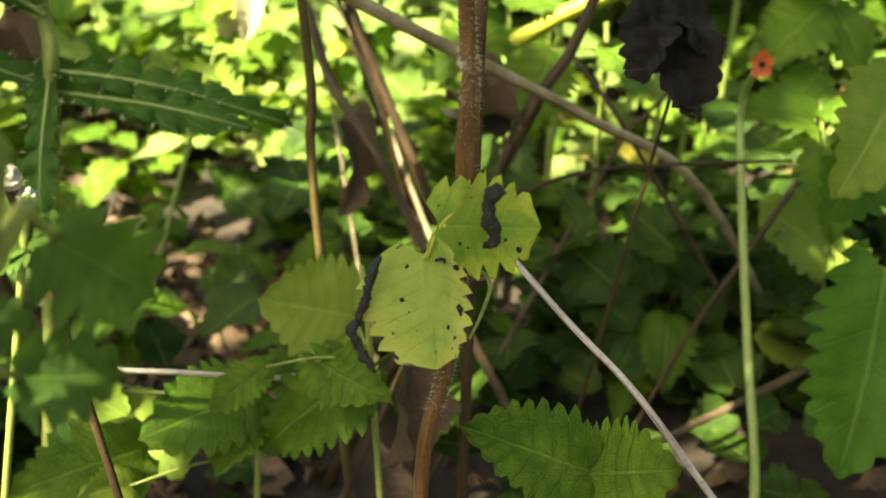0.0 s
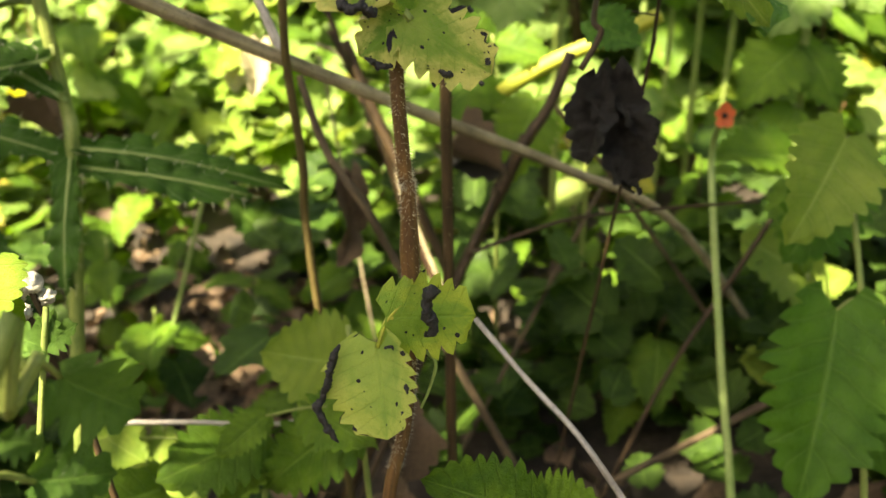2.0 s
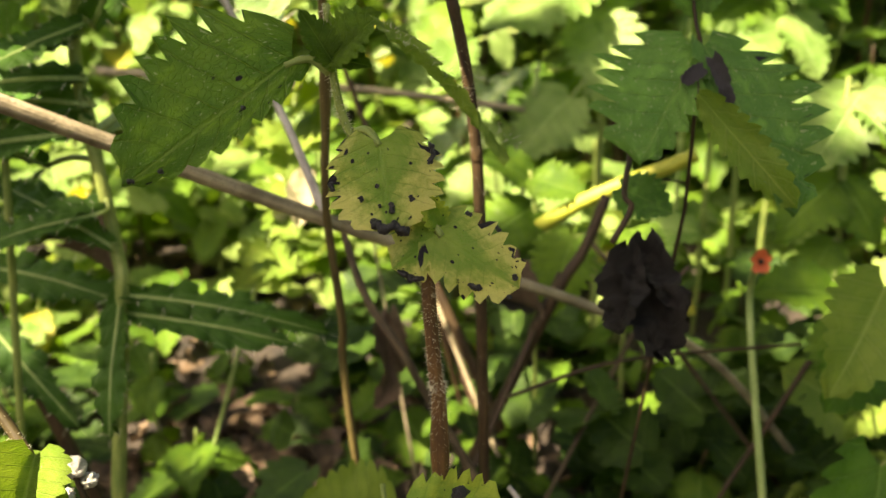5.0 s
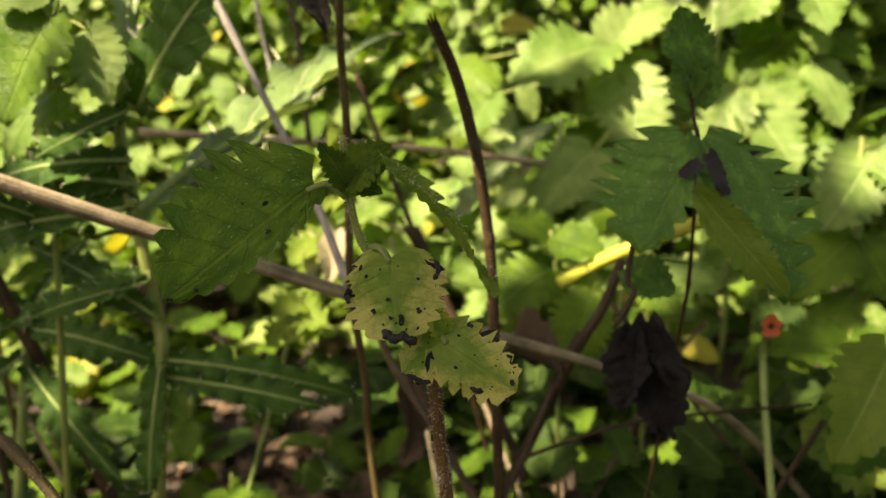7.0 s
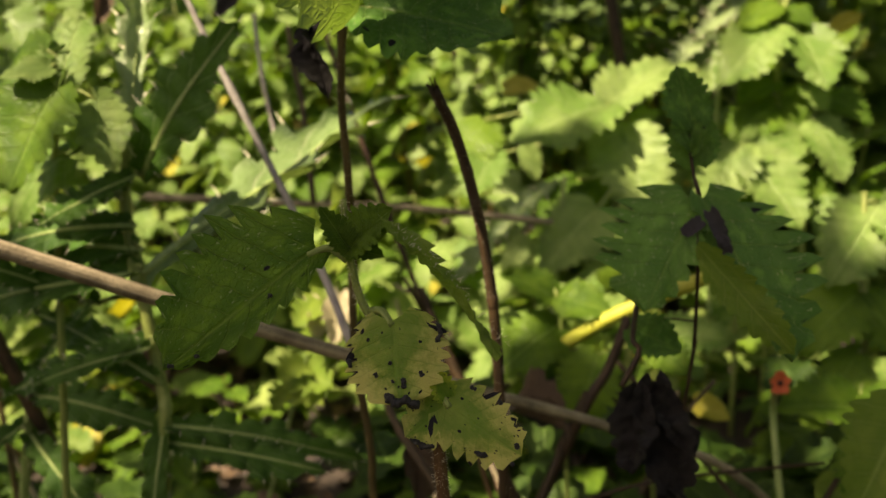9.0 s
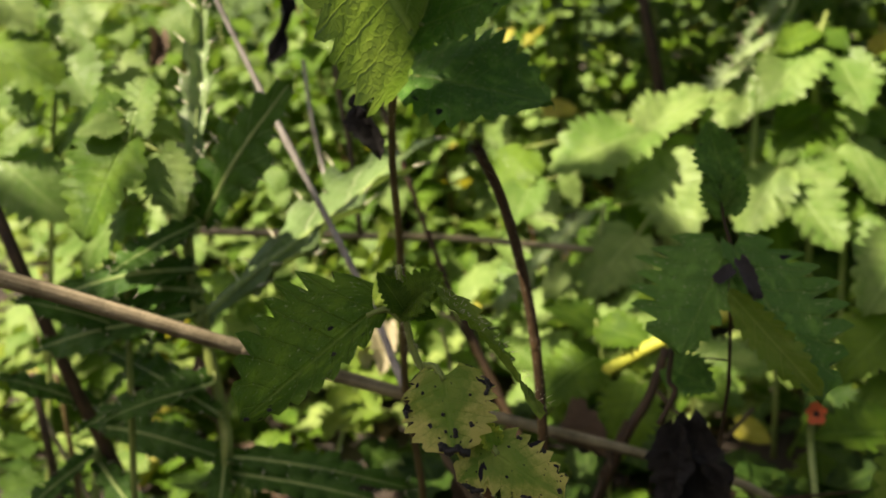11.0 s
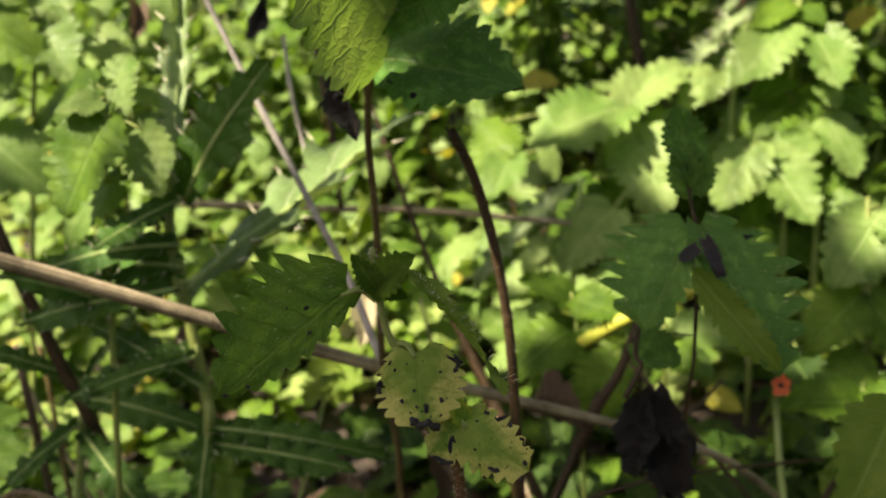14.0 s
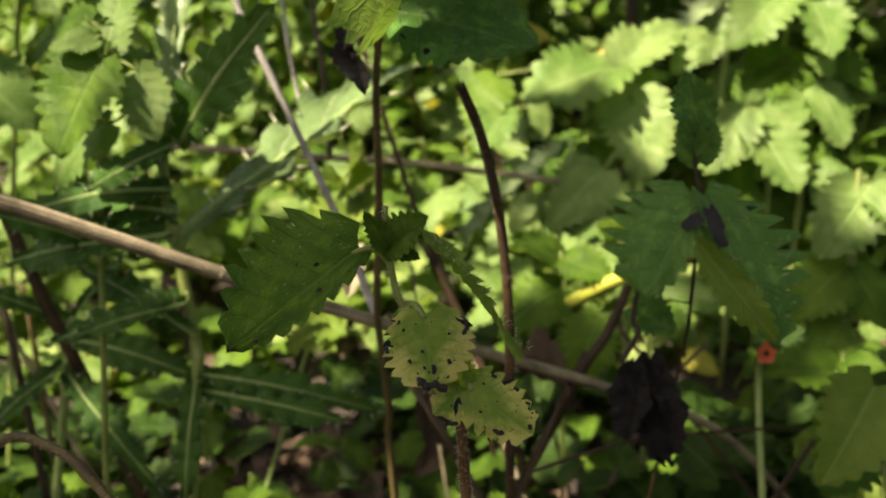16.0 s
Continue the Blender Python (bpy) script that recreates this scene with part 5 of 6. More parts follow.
plant("herb", "pale cut stem with small lobed dark green leaves", [(-0.0389, 0.0830, 0.2743), (-0.0432, 0.0790, 0.2678), (-0.0476, 0.0710, 0.2608)], 0.0014, STEM_GREEN, [
    (HERB[0], (-0.0388, 0.0860, 0.2687), (-0.0301, 0.0900, 0.2586), C + Vector((0, 0, 0.3)), 1.00),
    (HERB[1], (-0.0432, 0.0800, 0.2552), (-0.0336, 0.0860, 0.2515), C + Vector((0, 0, 0.3)), 0.95),
    (HERB[2], (-0.0461, 0.0840, 0.2753), (-0.0577, 0.0820, 0.2699), C + Vector((0, 0, 0.3)), 1.00),
    (HERB[0], (-0.0472, 0.0830, 0.2736), (-0.0535, 0.0800, 0.2645), C + Vector((0, 0, 0.2)), 0.80),
    (HERB[1], (-0.0439, 0.0770, 0.2646), (-0.0392, 0.0790, 0.2620), C + Vector((0, 0, 0.3)), 0.90),
    (HERB[2], (-0.0504, 0.0790, 0.2680), (-0.0586, 0.0780, 0.2632), C + Vector((0, 0, 0.4)), 0.90),
])
plant("herb", "small pale green lobed herb below the seed heads", [(-0.0658, 0.1320, 0.2492), (-0.0668, 0.1300, 0.2439), (-0.0683, 0.1270, 0.2351)], 0.0007, STEM_GREEN, [
    (HERB[0], (-0.0655, 0.1310, 0.2478), (-0.0600, 0.1330, 0.2517), C + Vector((0, 0, 0.5)), 1.00),
    (HERB[1], (-0.0663, 0.1310, 0.2472), (-0.0739, 0.1320, 0.2508), C + Vector((0, 0, 0.5)), 0.90),
    (HERB[2], (-0.0658, 0.1300, 0.2465), (-0.0710, 0.1280, 0.2446), C + Vector((0, 0, 0.3)), 0.90),
    (HERB[0], (-0.0659, 0.1320, 0.2486), (-0.0643, 0.1340, 0.2545), C + Vector((0, 0, 0.2)), 0.80),
])
plant("herb", "low yellow-green leaves in a patch of sun", [(-0.1306, 0.3120, 0.0988), (-0.1326, 0.3100, 0.0815), (-0.1340, 0.3080, 0.0669)], 0.0013, STEM_GREEN, [
    (LIME_BLADE, (-0.1421, 0.3080, 0.1004), (-0.1623, 0.2900, 0.1065), C + Vector((0, 0, 0.8)), 1.10),
    (LIME_BLADE, (-0.1417, 0.3080, 0.1025), (-0.1347, 0.2900, 0.0910), C + Vector((0, 0, 0.6)), 0.90),
    (LIME_BLADE, (-0.1265, 0.3080, 0.1001), (-0.1270, 0.2900, 0.0878), C + Vector((0, 0, 0.6)), 0.80),
    (LIME_BLADE, (-0.1180, 0.3080, 0.0968), (-0.0927, 0.2900, 0.0902), C + Vector((0, 0, 0.8)), 1.20),
    (LIME_BLADE, (-0.1223, 0.3020, 0.0843), (-0.1086, 0.2850, 0.0762), C + Vector((0, 0, 0.8)), 1.20),
])
plant("drooping_shoot", "drooping hairy brown shoot with a cupped yellow leaf", [(-0.0840, 0.1469, 0.2577), (-0.0941, 0.1529, 0.2681), (-0.1114, 0.1599, 0.2800), (-0.1360, 0.1674, 0.2771), (-0.1604, 0.1698, 0.2382)], 0.0017, STEM_BROWN, [
    (mesh_of("cupped_yellow_blade", leaf_bm(width=0.95, teeth=8, depth=0.12, fold=0.75, droop=0.1, wave=0.05, heart=0.1, seed=171, cols=4), LIME), (-0.0830, 0.1473, 0.2583), (-0.0833, 0.1341, 0.2461), C + Vector((0.4, 0, 0.0)), 1.0),
    (mesh_of("lime_small_blade", leaf_bm(width=0.6, teeth=6, depth=0.14, fold=0.3, droop=0.2, heart=0.1, seed=172, cols=3), LIME), (-0.0843, 0.1476, 0.2568), (-0.0761, 0.1402, 0.2461), C + Vector((0.2, 0, 0.2)), 1.0),
], hairy=True)
stick("herb_stalk", "thin dark stalk under downy seed heads", "stalk", [(-0.0809, 0.1563, 0.2490), (-0.0784, 0.1542, 0.2431), (-0.0743, 0.1515, 0.2301), (-0.0723, 0.1499, 0.2177)], 0.0007, 0.0009, STEM_DARK, sides=7)
for p, s in (((-0.0804, 0.1563, 0.2490), 0.0026), ((-0.0835, 0.1552, 0.2469), 0.0019), ((-0.0775, 0.1564, 0.2457), 0.0018), ((-0.0814, 0.1531, 0.2438), 0.0016)):
    crumpled_thing("seed_head", "grey downy seed head", p, (s, s, s), s * 3000, FUZZ, category="seed head", detail=3, amp=0.55, freq=5)

# thistle on the left, with long spiny leaves; lit ones painted pale, shaded ones dark
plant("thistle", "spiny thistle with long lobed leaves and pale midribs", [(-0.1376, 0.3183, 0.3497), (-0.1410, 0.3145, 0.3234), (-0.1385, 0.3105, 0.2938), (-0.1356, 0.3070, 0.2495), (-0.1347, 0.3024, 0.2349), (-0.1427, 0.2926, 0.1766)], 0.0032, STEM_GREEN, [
    (mesh_of("broad_thistle_blade", thistle_bm(lobes=5, width=0.46, deep=0.5, droop=0.06, seed=77, fold=0.12, spine=0.07, waist=1.25), THISTLE_LIT, SPINE, STEM_PALE), (-0.1375, 0.3105, 0.2933), (-0.0639, 0.4489, 0.3561), C + Vector((-0.3, 0.3, 1.0)), 1.0),
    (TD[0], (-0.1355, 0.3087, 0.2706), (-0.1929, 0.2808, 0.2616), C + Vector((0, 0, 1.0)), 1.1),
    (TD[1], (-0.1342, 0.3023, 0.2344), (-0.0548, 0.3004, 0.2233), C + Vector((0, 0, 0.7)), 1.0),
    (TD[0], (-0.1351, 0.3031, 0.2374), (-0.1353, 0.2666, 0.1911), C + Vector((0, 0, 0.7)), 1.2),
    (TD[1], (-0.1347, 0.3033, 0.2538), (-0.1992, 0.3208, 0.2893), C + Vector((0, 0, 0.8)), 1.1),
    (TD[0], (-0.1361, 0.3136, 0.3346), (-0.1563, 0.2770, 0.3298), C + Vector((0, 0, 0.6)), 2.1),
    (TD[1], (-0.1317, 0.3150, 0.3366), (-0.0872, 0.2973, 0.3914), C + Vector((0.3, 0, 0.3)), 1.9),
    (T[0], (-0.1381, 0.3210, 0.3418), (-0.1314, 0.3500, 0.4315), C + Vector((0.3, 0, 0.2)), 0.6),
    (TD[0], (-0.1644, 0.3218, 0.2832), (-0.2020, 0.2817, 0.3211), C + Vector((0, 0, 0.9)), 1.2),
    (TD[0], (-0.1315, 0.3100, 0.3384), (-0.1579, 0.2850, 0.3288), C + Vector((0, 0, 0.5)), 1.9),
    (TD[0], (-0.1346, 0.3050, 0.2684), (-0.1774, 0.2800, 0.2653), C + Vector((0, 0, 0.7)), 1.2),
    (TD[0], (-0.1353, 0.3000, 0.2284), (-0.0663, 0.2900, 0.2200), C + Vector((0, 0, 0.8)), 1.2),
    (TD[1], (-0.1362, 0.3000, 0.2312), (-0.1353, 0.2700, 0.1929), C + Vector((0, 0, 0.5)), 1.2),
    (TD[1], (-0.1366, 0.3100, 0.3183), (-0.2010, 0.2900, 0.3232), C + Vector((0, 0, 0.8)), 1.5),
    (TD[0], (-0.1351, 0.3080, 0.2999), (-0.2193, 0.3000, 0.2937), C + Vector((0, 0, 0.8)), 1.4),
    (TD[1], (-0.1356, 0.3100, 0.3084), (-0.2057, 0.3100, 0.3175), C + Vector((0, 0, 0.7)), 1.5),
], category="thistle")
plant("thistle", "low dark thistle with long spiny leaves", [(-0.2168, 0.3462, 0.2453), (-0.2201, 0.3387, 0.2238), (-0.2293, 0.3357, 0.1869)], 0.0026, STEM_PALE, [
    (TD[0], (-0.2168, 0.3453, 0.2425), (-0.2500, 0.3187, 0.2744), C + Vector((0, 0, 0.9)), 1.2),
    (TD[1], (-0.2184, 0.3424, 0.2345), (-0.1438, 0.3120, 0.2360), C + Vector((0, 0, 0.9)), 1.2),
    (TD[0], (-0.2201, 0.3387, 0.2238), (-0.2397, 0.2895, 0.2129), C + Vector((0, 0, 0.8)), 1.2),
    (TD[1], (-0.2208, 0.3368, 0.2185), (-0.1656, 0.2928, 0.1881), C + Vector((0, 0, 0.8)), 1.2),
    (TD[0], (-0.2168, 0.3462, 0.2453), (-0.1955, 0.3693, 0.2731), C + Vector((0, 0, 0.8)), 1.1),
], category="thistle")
plant("nettle", "sunlit nettle with broad pale green leaves", [(-0.1584, 0.3180, 0.3820), (-0.1587, 0.3150, 0.3773), (-0.1658, 0.3130, 0.3468), (-0.1706, 0.3100, 0.3101)], 0.0016, STEM_GREEN, [
    (B[1], (-0.1563, 0.3130, 0.3773), (-0.1531, 0.3250, 0.4039), C + Vector((0.00, 0, 0.40)), 1.25),
    (B[2], (-0.1591, 0.3120, 0.3824), (-0.1709, 0.2980, 0.3854), C + Vector((-0.10, 0, 0.60)), 1.10),
    (N[0], (-0.1564, 0.3080, 0.3750), (-0.1731, 0.2850, 0.3411), C + Vector((-0.10, 0, 0.35)), 1.35),
    (N[2], (-0.1629, 0.3180, 0.3889), (-0.2063, 0.3200, 0.3817), C + Vector((-0.10, 0, 0.60)), 0.80),
    (B[3], (-0.1598, 0.3120, 0.3479), (-0.1935, 0.3000, 0.3331), C + Vector((-0.10, 0, 0.70)), 0.90),
    (B[0], (-0.1438, 0.3130, 0.3684), (-0.1322, 0.2950, 0.3429), C + Vector((0.10, 0, 0.40)), 1.00),
])
plant("nettle", "pale nettle at the edge of the thicket", [(-0.3469, 0.6000, 0.4637), (-0.3512, 0.5900, 0.4302), (-0.3670, 0.5800, 0.3587), (-0.3784, 0.5700, 0.2896)], 0.0022, STEM_GREEN, [
    (B[0], (-0.3453, 0.5800, 0.4292), (-0.3140, 0.5550, 0.3874), C + Vector((0.10, 0, 0.50)), 1.20),
    (B[1], (-0.3421, 0.5900, 0.4580), (-0.3215, 0.5700, 0.4302), C + Vector((0.10, 0, 0.50)), 1.30),
    (N[3], (-0.3869, 0.5600, 0.4396), (-0.3299, 0.5400, 0.4172), C + Vector((0.10, 0, 0.70)), 1.00),
    (B[2], (-0.3823, 0.5700, 0.4833), (-0.3486, 0.5500, 0.4525), C + Vector((0.00, 0, 0.50)), 1.10),
    (B[3], (-0.3909, 0.5500, 0.3568), (-0.3436, 0.5300, 0.3256), C + Vector((0.10, 0, 0.60)), 1.30),
    (B[1], (-0.3643, 0.5600, 0.3776), (-0.3927, 0.5450, 0.3641), C + Vector((-0.10, 0, 0.60)), 1.20),
    (B[0], (-0.3813, 0.5700, 0.4133), (-0.3604, 0.5500, 0.3827), C + Vector((0.00, 0, 0.40)), 1.10),
    (B[2], (-0.2691, 0.6200, 0.4502), (-0.2497, 0.6000, 0.4185), C + Vector((0.00, 0, 0.50)), 1.10),
    (B[1], (-0.3215, 0.6200, 0.4168), (-0.2974, 0.6000, 0.3891), C + Vector((0.00, 0, 0.60)), 1.10),
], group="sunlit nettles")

# sunlit nettles on the right: B blades coloured as lit, N where leaves are shadowed
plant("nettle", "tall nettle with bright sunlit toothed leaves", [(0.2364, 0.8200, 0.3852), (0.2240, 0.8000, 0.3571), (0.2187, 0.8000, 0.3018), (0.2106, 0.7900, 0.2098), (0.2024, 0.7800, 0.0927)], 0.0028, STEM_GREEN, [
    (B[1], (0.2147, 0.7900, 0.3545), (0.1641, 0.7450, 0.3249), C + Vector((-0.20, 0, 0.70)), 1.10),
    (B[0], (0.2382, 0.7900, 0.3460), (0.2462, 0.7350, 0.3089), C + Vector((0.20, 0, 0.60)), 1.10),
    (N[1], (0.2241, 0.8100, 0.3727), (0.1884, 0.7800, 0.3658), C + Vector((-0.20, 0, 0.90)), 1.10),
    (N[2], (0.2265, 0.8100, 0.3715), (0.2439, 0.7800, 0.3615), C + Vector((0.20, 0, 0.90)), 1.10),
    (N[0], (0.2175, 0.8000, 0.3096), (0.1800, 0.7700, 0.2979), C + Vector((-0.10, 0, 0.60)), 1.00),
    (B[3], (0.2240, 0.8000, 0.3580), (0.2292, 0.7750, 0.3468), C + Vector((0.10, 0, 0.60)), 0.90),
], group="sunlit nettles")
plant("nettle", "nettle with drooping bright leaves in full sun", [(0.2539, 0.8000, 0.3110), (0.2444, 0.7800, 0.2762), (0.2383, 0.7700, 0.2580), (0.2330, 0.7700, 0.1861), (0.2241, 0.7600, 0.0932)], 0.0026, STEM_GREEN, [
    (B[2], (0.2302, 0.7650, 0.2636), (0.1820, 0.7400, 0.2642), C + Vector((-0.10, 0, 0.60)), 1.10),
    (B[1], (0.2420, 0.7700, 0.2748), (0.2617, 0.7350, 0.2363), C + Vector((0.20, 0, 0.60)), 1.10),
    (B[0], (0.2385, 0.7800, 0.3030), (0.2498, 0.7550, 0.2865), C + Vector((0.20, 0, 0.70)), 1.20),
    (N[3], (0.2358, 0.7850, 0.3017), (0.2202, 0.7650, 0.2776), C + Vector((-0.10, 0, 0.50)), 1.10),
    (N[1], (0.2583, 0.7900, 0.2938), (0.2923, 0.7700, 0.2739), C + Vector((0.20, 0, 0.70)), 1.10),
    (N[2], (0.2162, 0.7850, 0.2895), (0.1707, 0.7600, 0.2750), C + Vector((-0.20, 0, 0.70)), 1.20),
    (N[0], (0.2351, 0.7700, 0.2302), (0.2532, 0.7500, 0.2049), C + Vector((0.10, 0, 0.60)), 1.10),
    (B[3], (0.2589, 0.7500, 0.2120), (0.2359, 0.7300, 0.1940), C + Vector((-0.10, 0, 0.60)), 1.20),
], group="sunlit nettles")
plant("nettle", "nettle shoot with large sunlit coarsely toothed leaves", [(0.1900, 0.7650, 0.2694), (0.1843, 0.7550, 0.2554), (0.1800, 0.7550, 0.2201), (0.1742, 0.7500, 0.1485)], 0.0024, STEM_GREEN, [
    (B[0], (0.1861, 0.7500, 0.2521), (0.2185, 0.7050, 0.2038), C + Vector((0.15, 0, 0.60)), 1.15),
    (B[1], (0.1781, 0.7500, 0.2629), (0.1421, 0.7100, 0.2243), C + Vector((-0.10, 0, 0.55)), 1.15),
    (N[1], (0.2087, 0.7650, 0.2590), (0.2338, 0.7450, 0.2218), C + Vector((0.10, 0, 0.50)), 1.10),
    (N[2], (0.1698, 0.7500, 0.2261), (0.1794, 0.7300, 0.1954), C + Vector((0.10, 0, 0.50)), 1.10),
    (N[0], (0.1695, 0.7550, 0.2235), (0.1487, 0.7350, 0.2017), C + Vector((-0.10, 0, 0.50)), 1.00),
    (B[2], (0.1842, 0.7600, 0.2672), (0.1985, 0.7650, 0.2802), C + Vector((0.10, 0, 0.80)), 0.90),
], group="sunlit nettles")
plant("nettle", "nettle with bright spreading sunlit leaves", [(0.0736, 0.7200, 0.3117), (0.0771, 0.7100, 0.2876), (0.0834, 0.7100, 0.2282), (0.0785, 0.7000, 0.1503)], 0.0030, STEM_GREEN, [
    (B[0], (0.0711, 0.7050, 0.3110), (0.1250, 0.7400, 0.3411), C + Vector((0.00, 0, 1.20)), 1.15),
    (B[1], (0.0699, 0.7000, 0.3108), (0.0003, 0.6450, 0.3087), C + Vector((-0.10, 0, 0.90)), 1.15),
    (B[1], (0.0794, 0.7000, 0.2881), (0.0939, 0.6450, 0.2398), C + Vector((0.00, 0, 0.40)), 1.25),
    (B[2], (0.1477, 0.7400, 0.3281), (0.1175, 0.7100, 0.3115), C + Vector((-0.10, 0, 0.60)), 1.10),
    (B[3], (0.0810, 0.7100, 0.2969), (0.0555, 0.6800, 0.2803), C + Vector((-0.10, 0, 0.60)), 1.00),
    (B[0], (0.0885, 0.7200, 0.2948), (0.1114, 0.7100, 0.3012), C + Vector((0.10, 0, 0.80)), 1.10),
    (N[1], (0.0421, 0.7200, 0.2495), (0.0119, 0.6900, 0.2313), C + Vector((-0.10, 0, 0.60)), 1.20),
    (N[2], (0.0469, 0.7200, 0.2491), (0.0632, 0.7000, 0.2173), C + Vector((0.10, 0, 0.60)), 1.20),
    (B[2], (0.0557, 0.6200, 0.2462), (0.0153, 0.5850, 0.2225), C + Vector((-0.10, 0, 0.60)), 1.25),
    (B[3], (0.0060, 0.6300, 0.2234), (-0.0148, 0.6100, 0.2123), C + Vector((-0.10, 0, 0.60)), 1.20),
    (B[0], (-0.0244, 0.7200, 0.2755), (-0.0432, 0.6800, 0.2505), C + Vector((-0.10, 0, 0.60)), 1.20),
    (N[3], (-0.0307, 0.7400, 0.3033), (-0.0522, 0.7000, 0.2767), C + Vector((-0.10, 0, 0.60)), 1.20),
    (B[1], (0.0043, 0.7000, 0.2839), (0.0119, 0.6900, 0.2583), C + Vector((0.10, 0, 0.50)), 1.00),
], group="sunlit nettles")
plant("thistle", "pale spiny thistle behind the nettles", [(0.2338, 0.8600, 0.4321), (0.2119, 0.8400, 0.3931), (0.1863, 0.8300, 0.3548), (0.1742, 0.8300, 0.2923), (0.1666, 0.8200, 0.2068)], 0.0026, STEM_PALE, [
    (T[1], (0.2136, 0.8300, 0.4082), (0.1652, 0.8000, 0.3827), C + Vector((-0.20, 0, 0.80)), 1.00),
    (T[0], (0.2001, 0.8250, 0.3782), (0.1528, 0.7900, 0.3574), C + Vector((-0.20, 0, 0.70)), 1.30),
    (T[2], (0.1758, 0.8150, 0.3515), (0.1223, 0.7800, 0.3432), C + Vector((-0.20, 0, 0.90)), 1.10),
    (T[0], (0.1730, 0.8100, 0.3511), (0.1611, 0.7800, 0.3068), C + Vector((0.00, 0, 0.40)), 1.00),
    (T[1], (0.2218, 0.8400, 0.4175), (0.2268, 0.8300, 0.4465), C + Vector((0.10, 0, 0.50)), 0.90),
], category="thistle")
plant("thistle", "young thistle with one pale leaf", [(0.0341, 0.6254, 0.2699), (0.0303, 0.6201, 0.2491), (0.0254, 0.6226, 0.2171)], 0.0022, STEM_PALE, [
    (T[1], (0.0260, 0.6230, 0.2657), (-0.0498, 0.5689, 0.2242), C + Vector((-0.1, 0, 1.0)), 0.95),
], category="thistle")
plant("nettle", "small green nettle sprig with dull leaves", [(0.0257, 0.4506, 0.2385), (0.0273, 0.4479, 0.2252), (0.0273, 0.4436, 0.2055), (0.0259, 0.4456, 0.1684)], 0.0013, STEM_GREEN, [
    (N[0], (0.0247, 0.4496, 0.2347), (-0.0003, 0.4388, 0.2538), C + Vector((-0.1, 0, 0.8)), 1.0),
    (N[1], (0.0260, 0.4498, 0.2345), (0.0541, 0.4334, 0.2316), C + Vector((0.1, 0, 0.8)), 1.1),
    (N[2], (0.0261, 0.4463, 0.2188), (-0.0073, 0.4178, 0.2111), C + Vector((-0.1, 0, 0.7)), 1.1),
    (N[3], (0.0258, 0.4419, 0.1991), (0.0463, 0.4213, 0.1827), C + Vector((0.1, 0, 0.5)), 1.1),
    (N[1], (0.0258, 0.4419, 0.1991), (0.0147, 0.4163, 0.1864), C + Vector((-0.1, 0, 0.5)), 1.1),
])
plant("nettle", "green nettle in half shade with drooping leaves", [(0.1950, 0.4833, 0.2733), (0.1908, 0.4697, 0.2338), (0.1893, 0.4617, 0.1777), (0.1893, 0.4543, 0.1227)], 0.0022, STEM_GREEN, [
    # two blades take the lit colour to brighten this shady spot
    (B[1], (0.2028, 0.4824, 0.2666), (0.1695, 0.4467, 0.2385), C + Vector((-0.1, 0, 0.5)), 1.15),
    (B[0], (0.2011, 0.4812, 0.2637), (0.2248, 0.4560, 0.2406), C + Vector((0.1, 0, 0.5)), 1.15),
    (N[2], (0.1874, 0.4653, 0.2218), (0.1535, 0.4349, 0.2102), C + Vector((-0.1, 0, 0.6)), 1.1),
    (N[3], (0.1890, 0.4655, 0.2216), (0.2054, 0.4399, 0.2007), C + Vector((0.1, 0, 0.6)), 1.1),
    (N[0], (0.1740, 0.4261, 0.1735), (0.1327, 0.4031, 0.1881), C + Vector((-0.1, 0, 0.9)), 1.0),
    (N[1], (0.1626, 0.3825, 0.1759), (0.1642, 0.3519, 0.1466), C + Vector((0.1, 0, 0.5)), 1.05),
    (N[2], (0.1772, 0.4284, 0.1791), (0.1922, 0.4120, 0.1868), C + Vector((0.2, 0, 0.8)), 1.0),
    (N[3], (0.1834, 0.4547, 0.1914), (0.1619, 0.4264, 0.1802), C + Vector((-0.2, 0, 0.8)), 1.0),
])
plant("nettle", "nettle with one sunlit pale leaf", [(0.0764, 0.4569, 0.2167), (0.0760, 0.4507, 0.1980), (0.0743, 0.4495, 0.1624)], 0.0016, STEM_GREEN, [
    (B[1], (0.0906, 0.5606, 0.1693), (0.1333, 0.5474, 0.1737), C + Vector((0.1, 0, 0.9)), 1.1),
    (N[0], (0.0754, 0.4433, 0.2080), (0.0902, 0.4207, 0.1969), C + Vector((0.1, 0, 0.4)), 1.2),
    (N[2], (0.0461, 0.4187, 0.2117), (0.0301, 0.3958, 0.1820), C + Vector((0, 0, 0.4)), 1.1),
    (B[3], (0.0867, 0.4615, 0.1933), (0.1033, 0.4513, 0.1867), C + Vector((0.1, 0, 0.6)), 1.1),
])


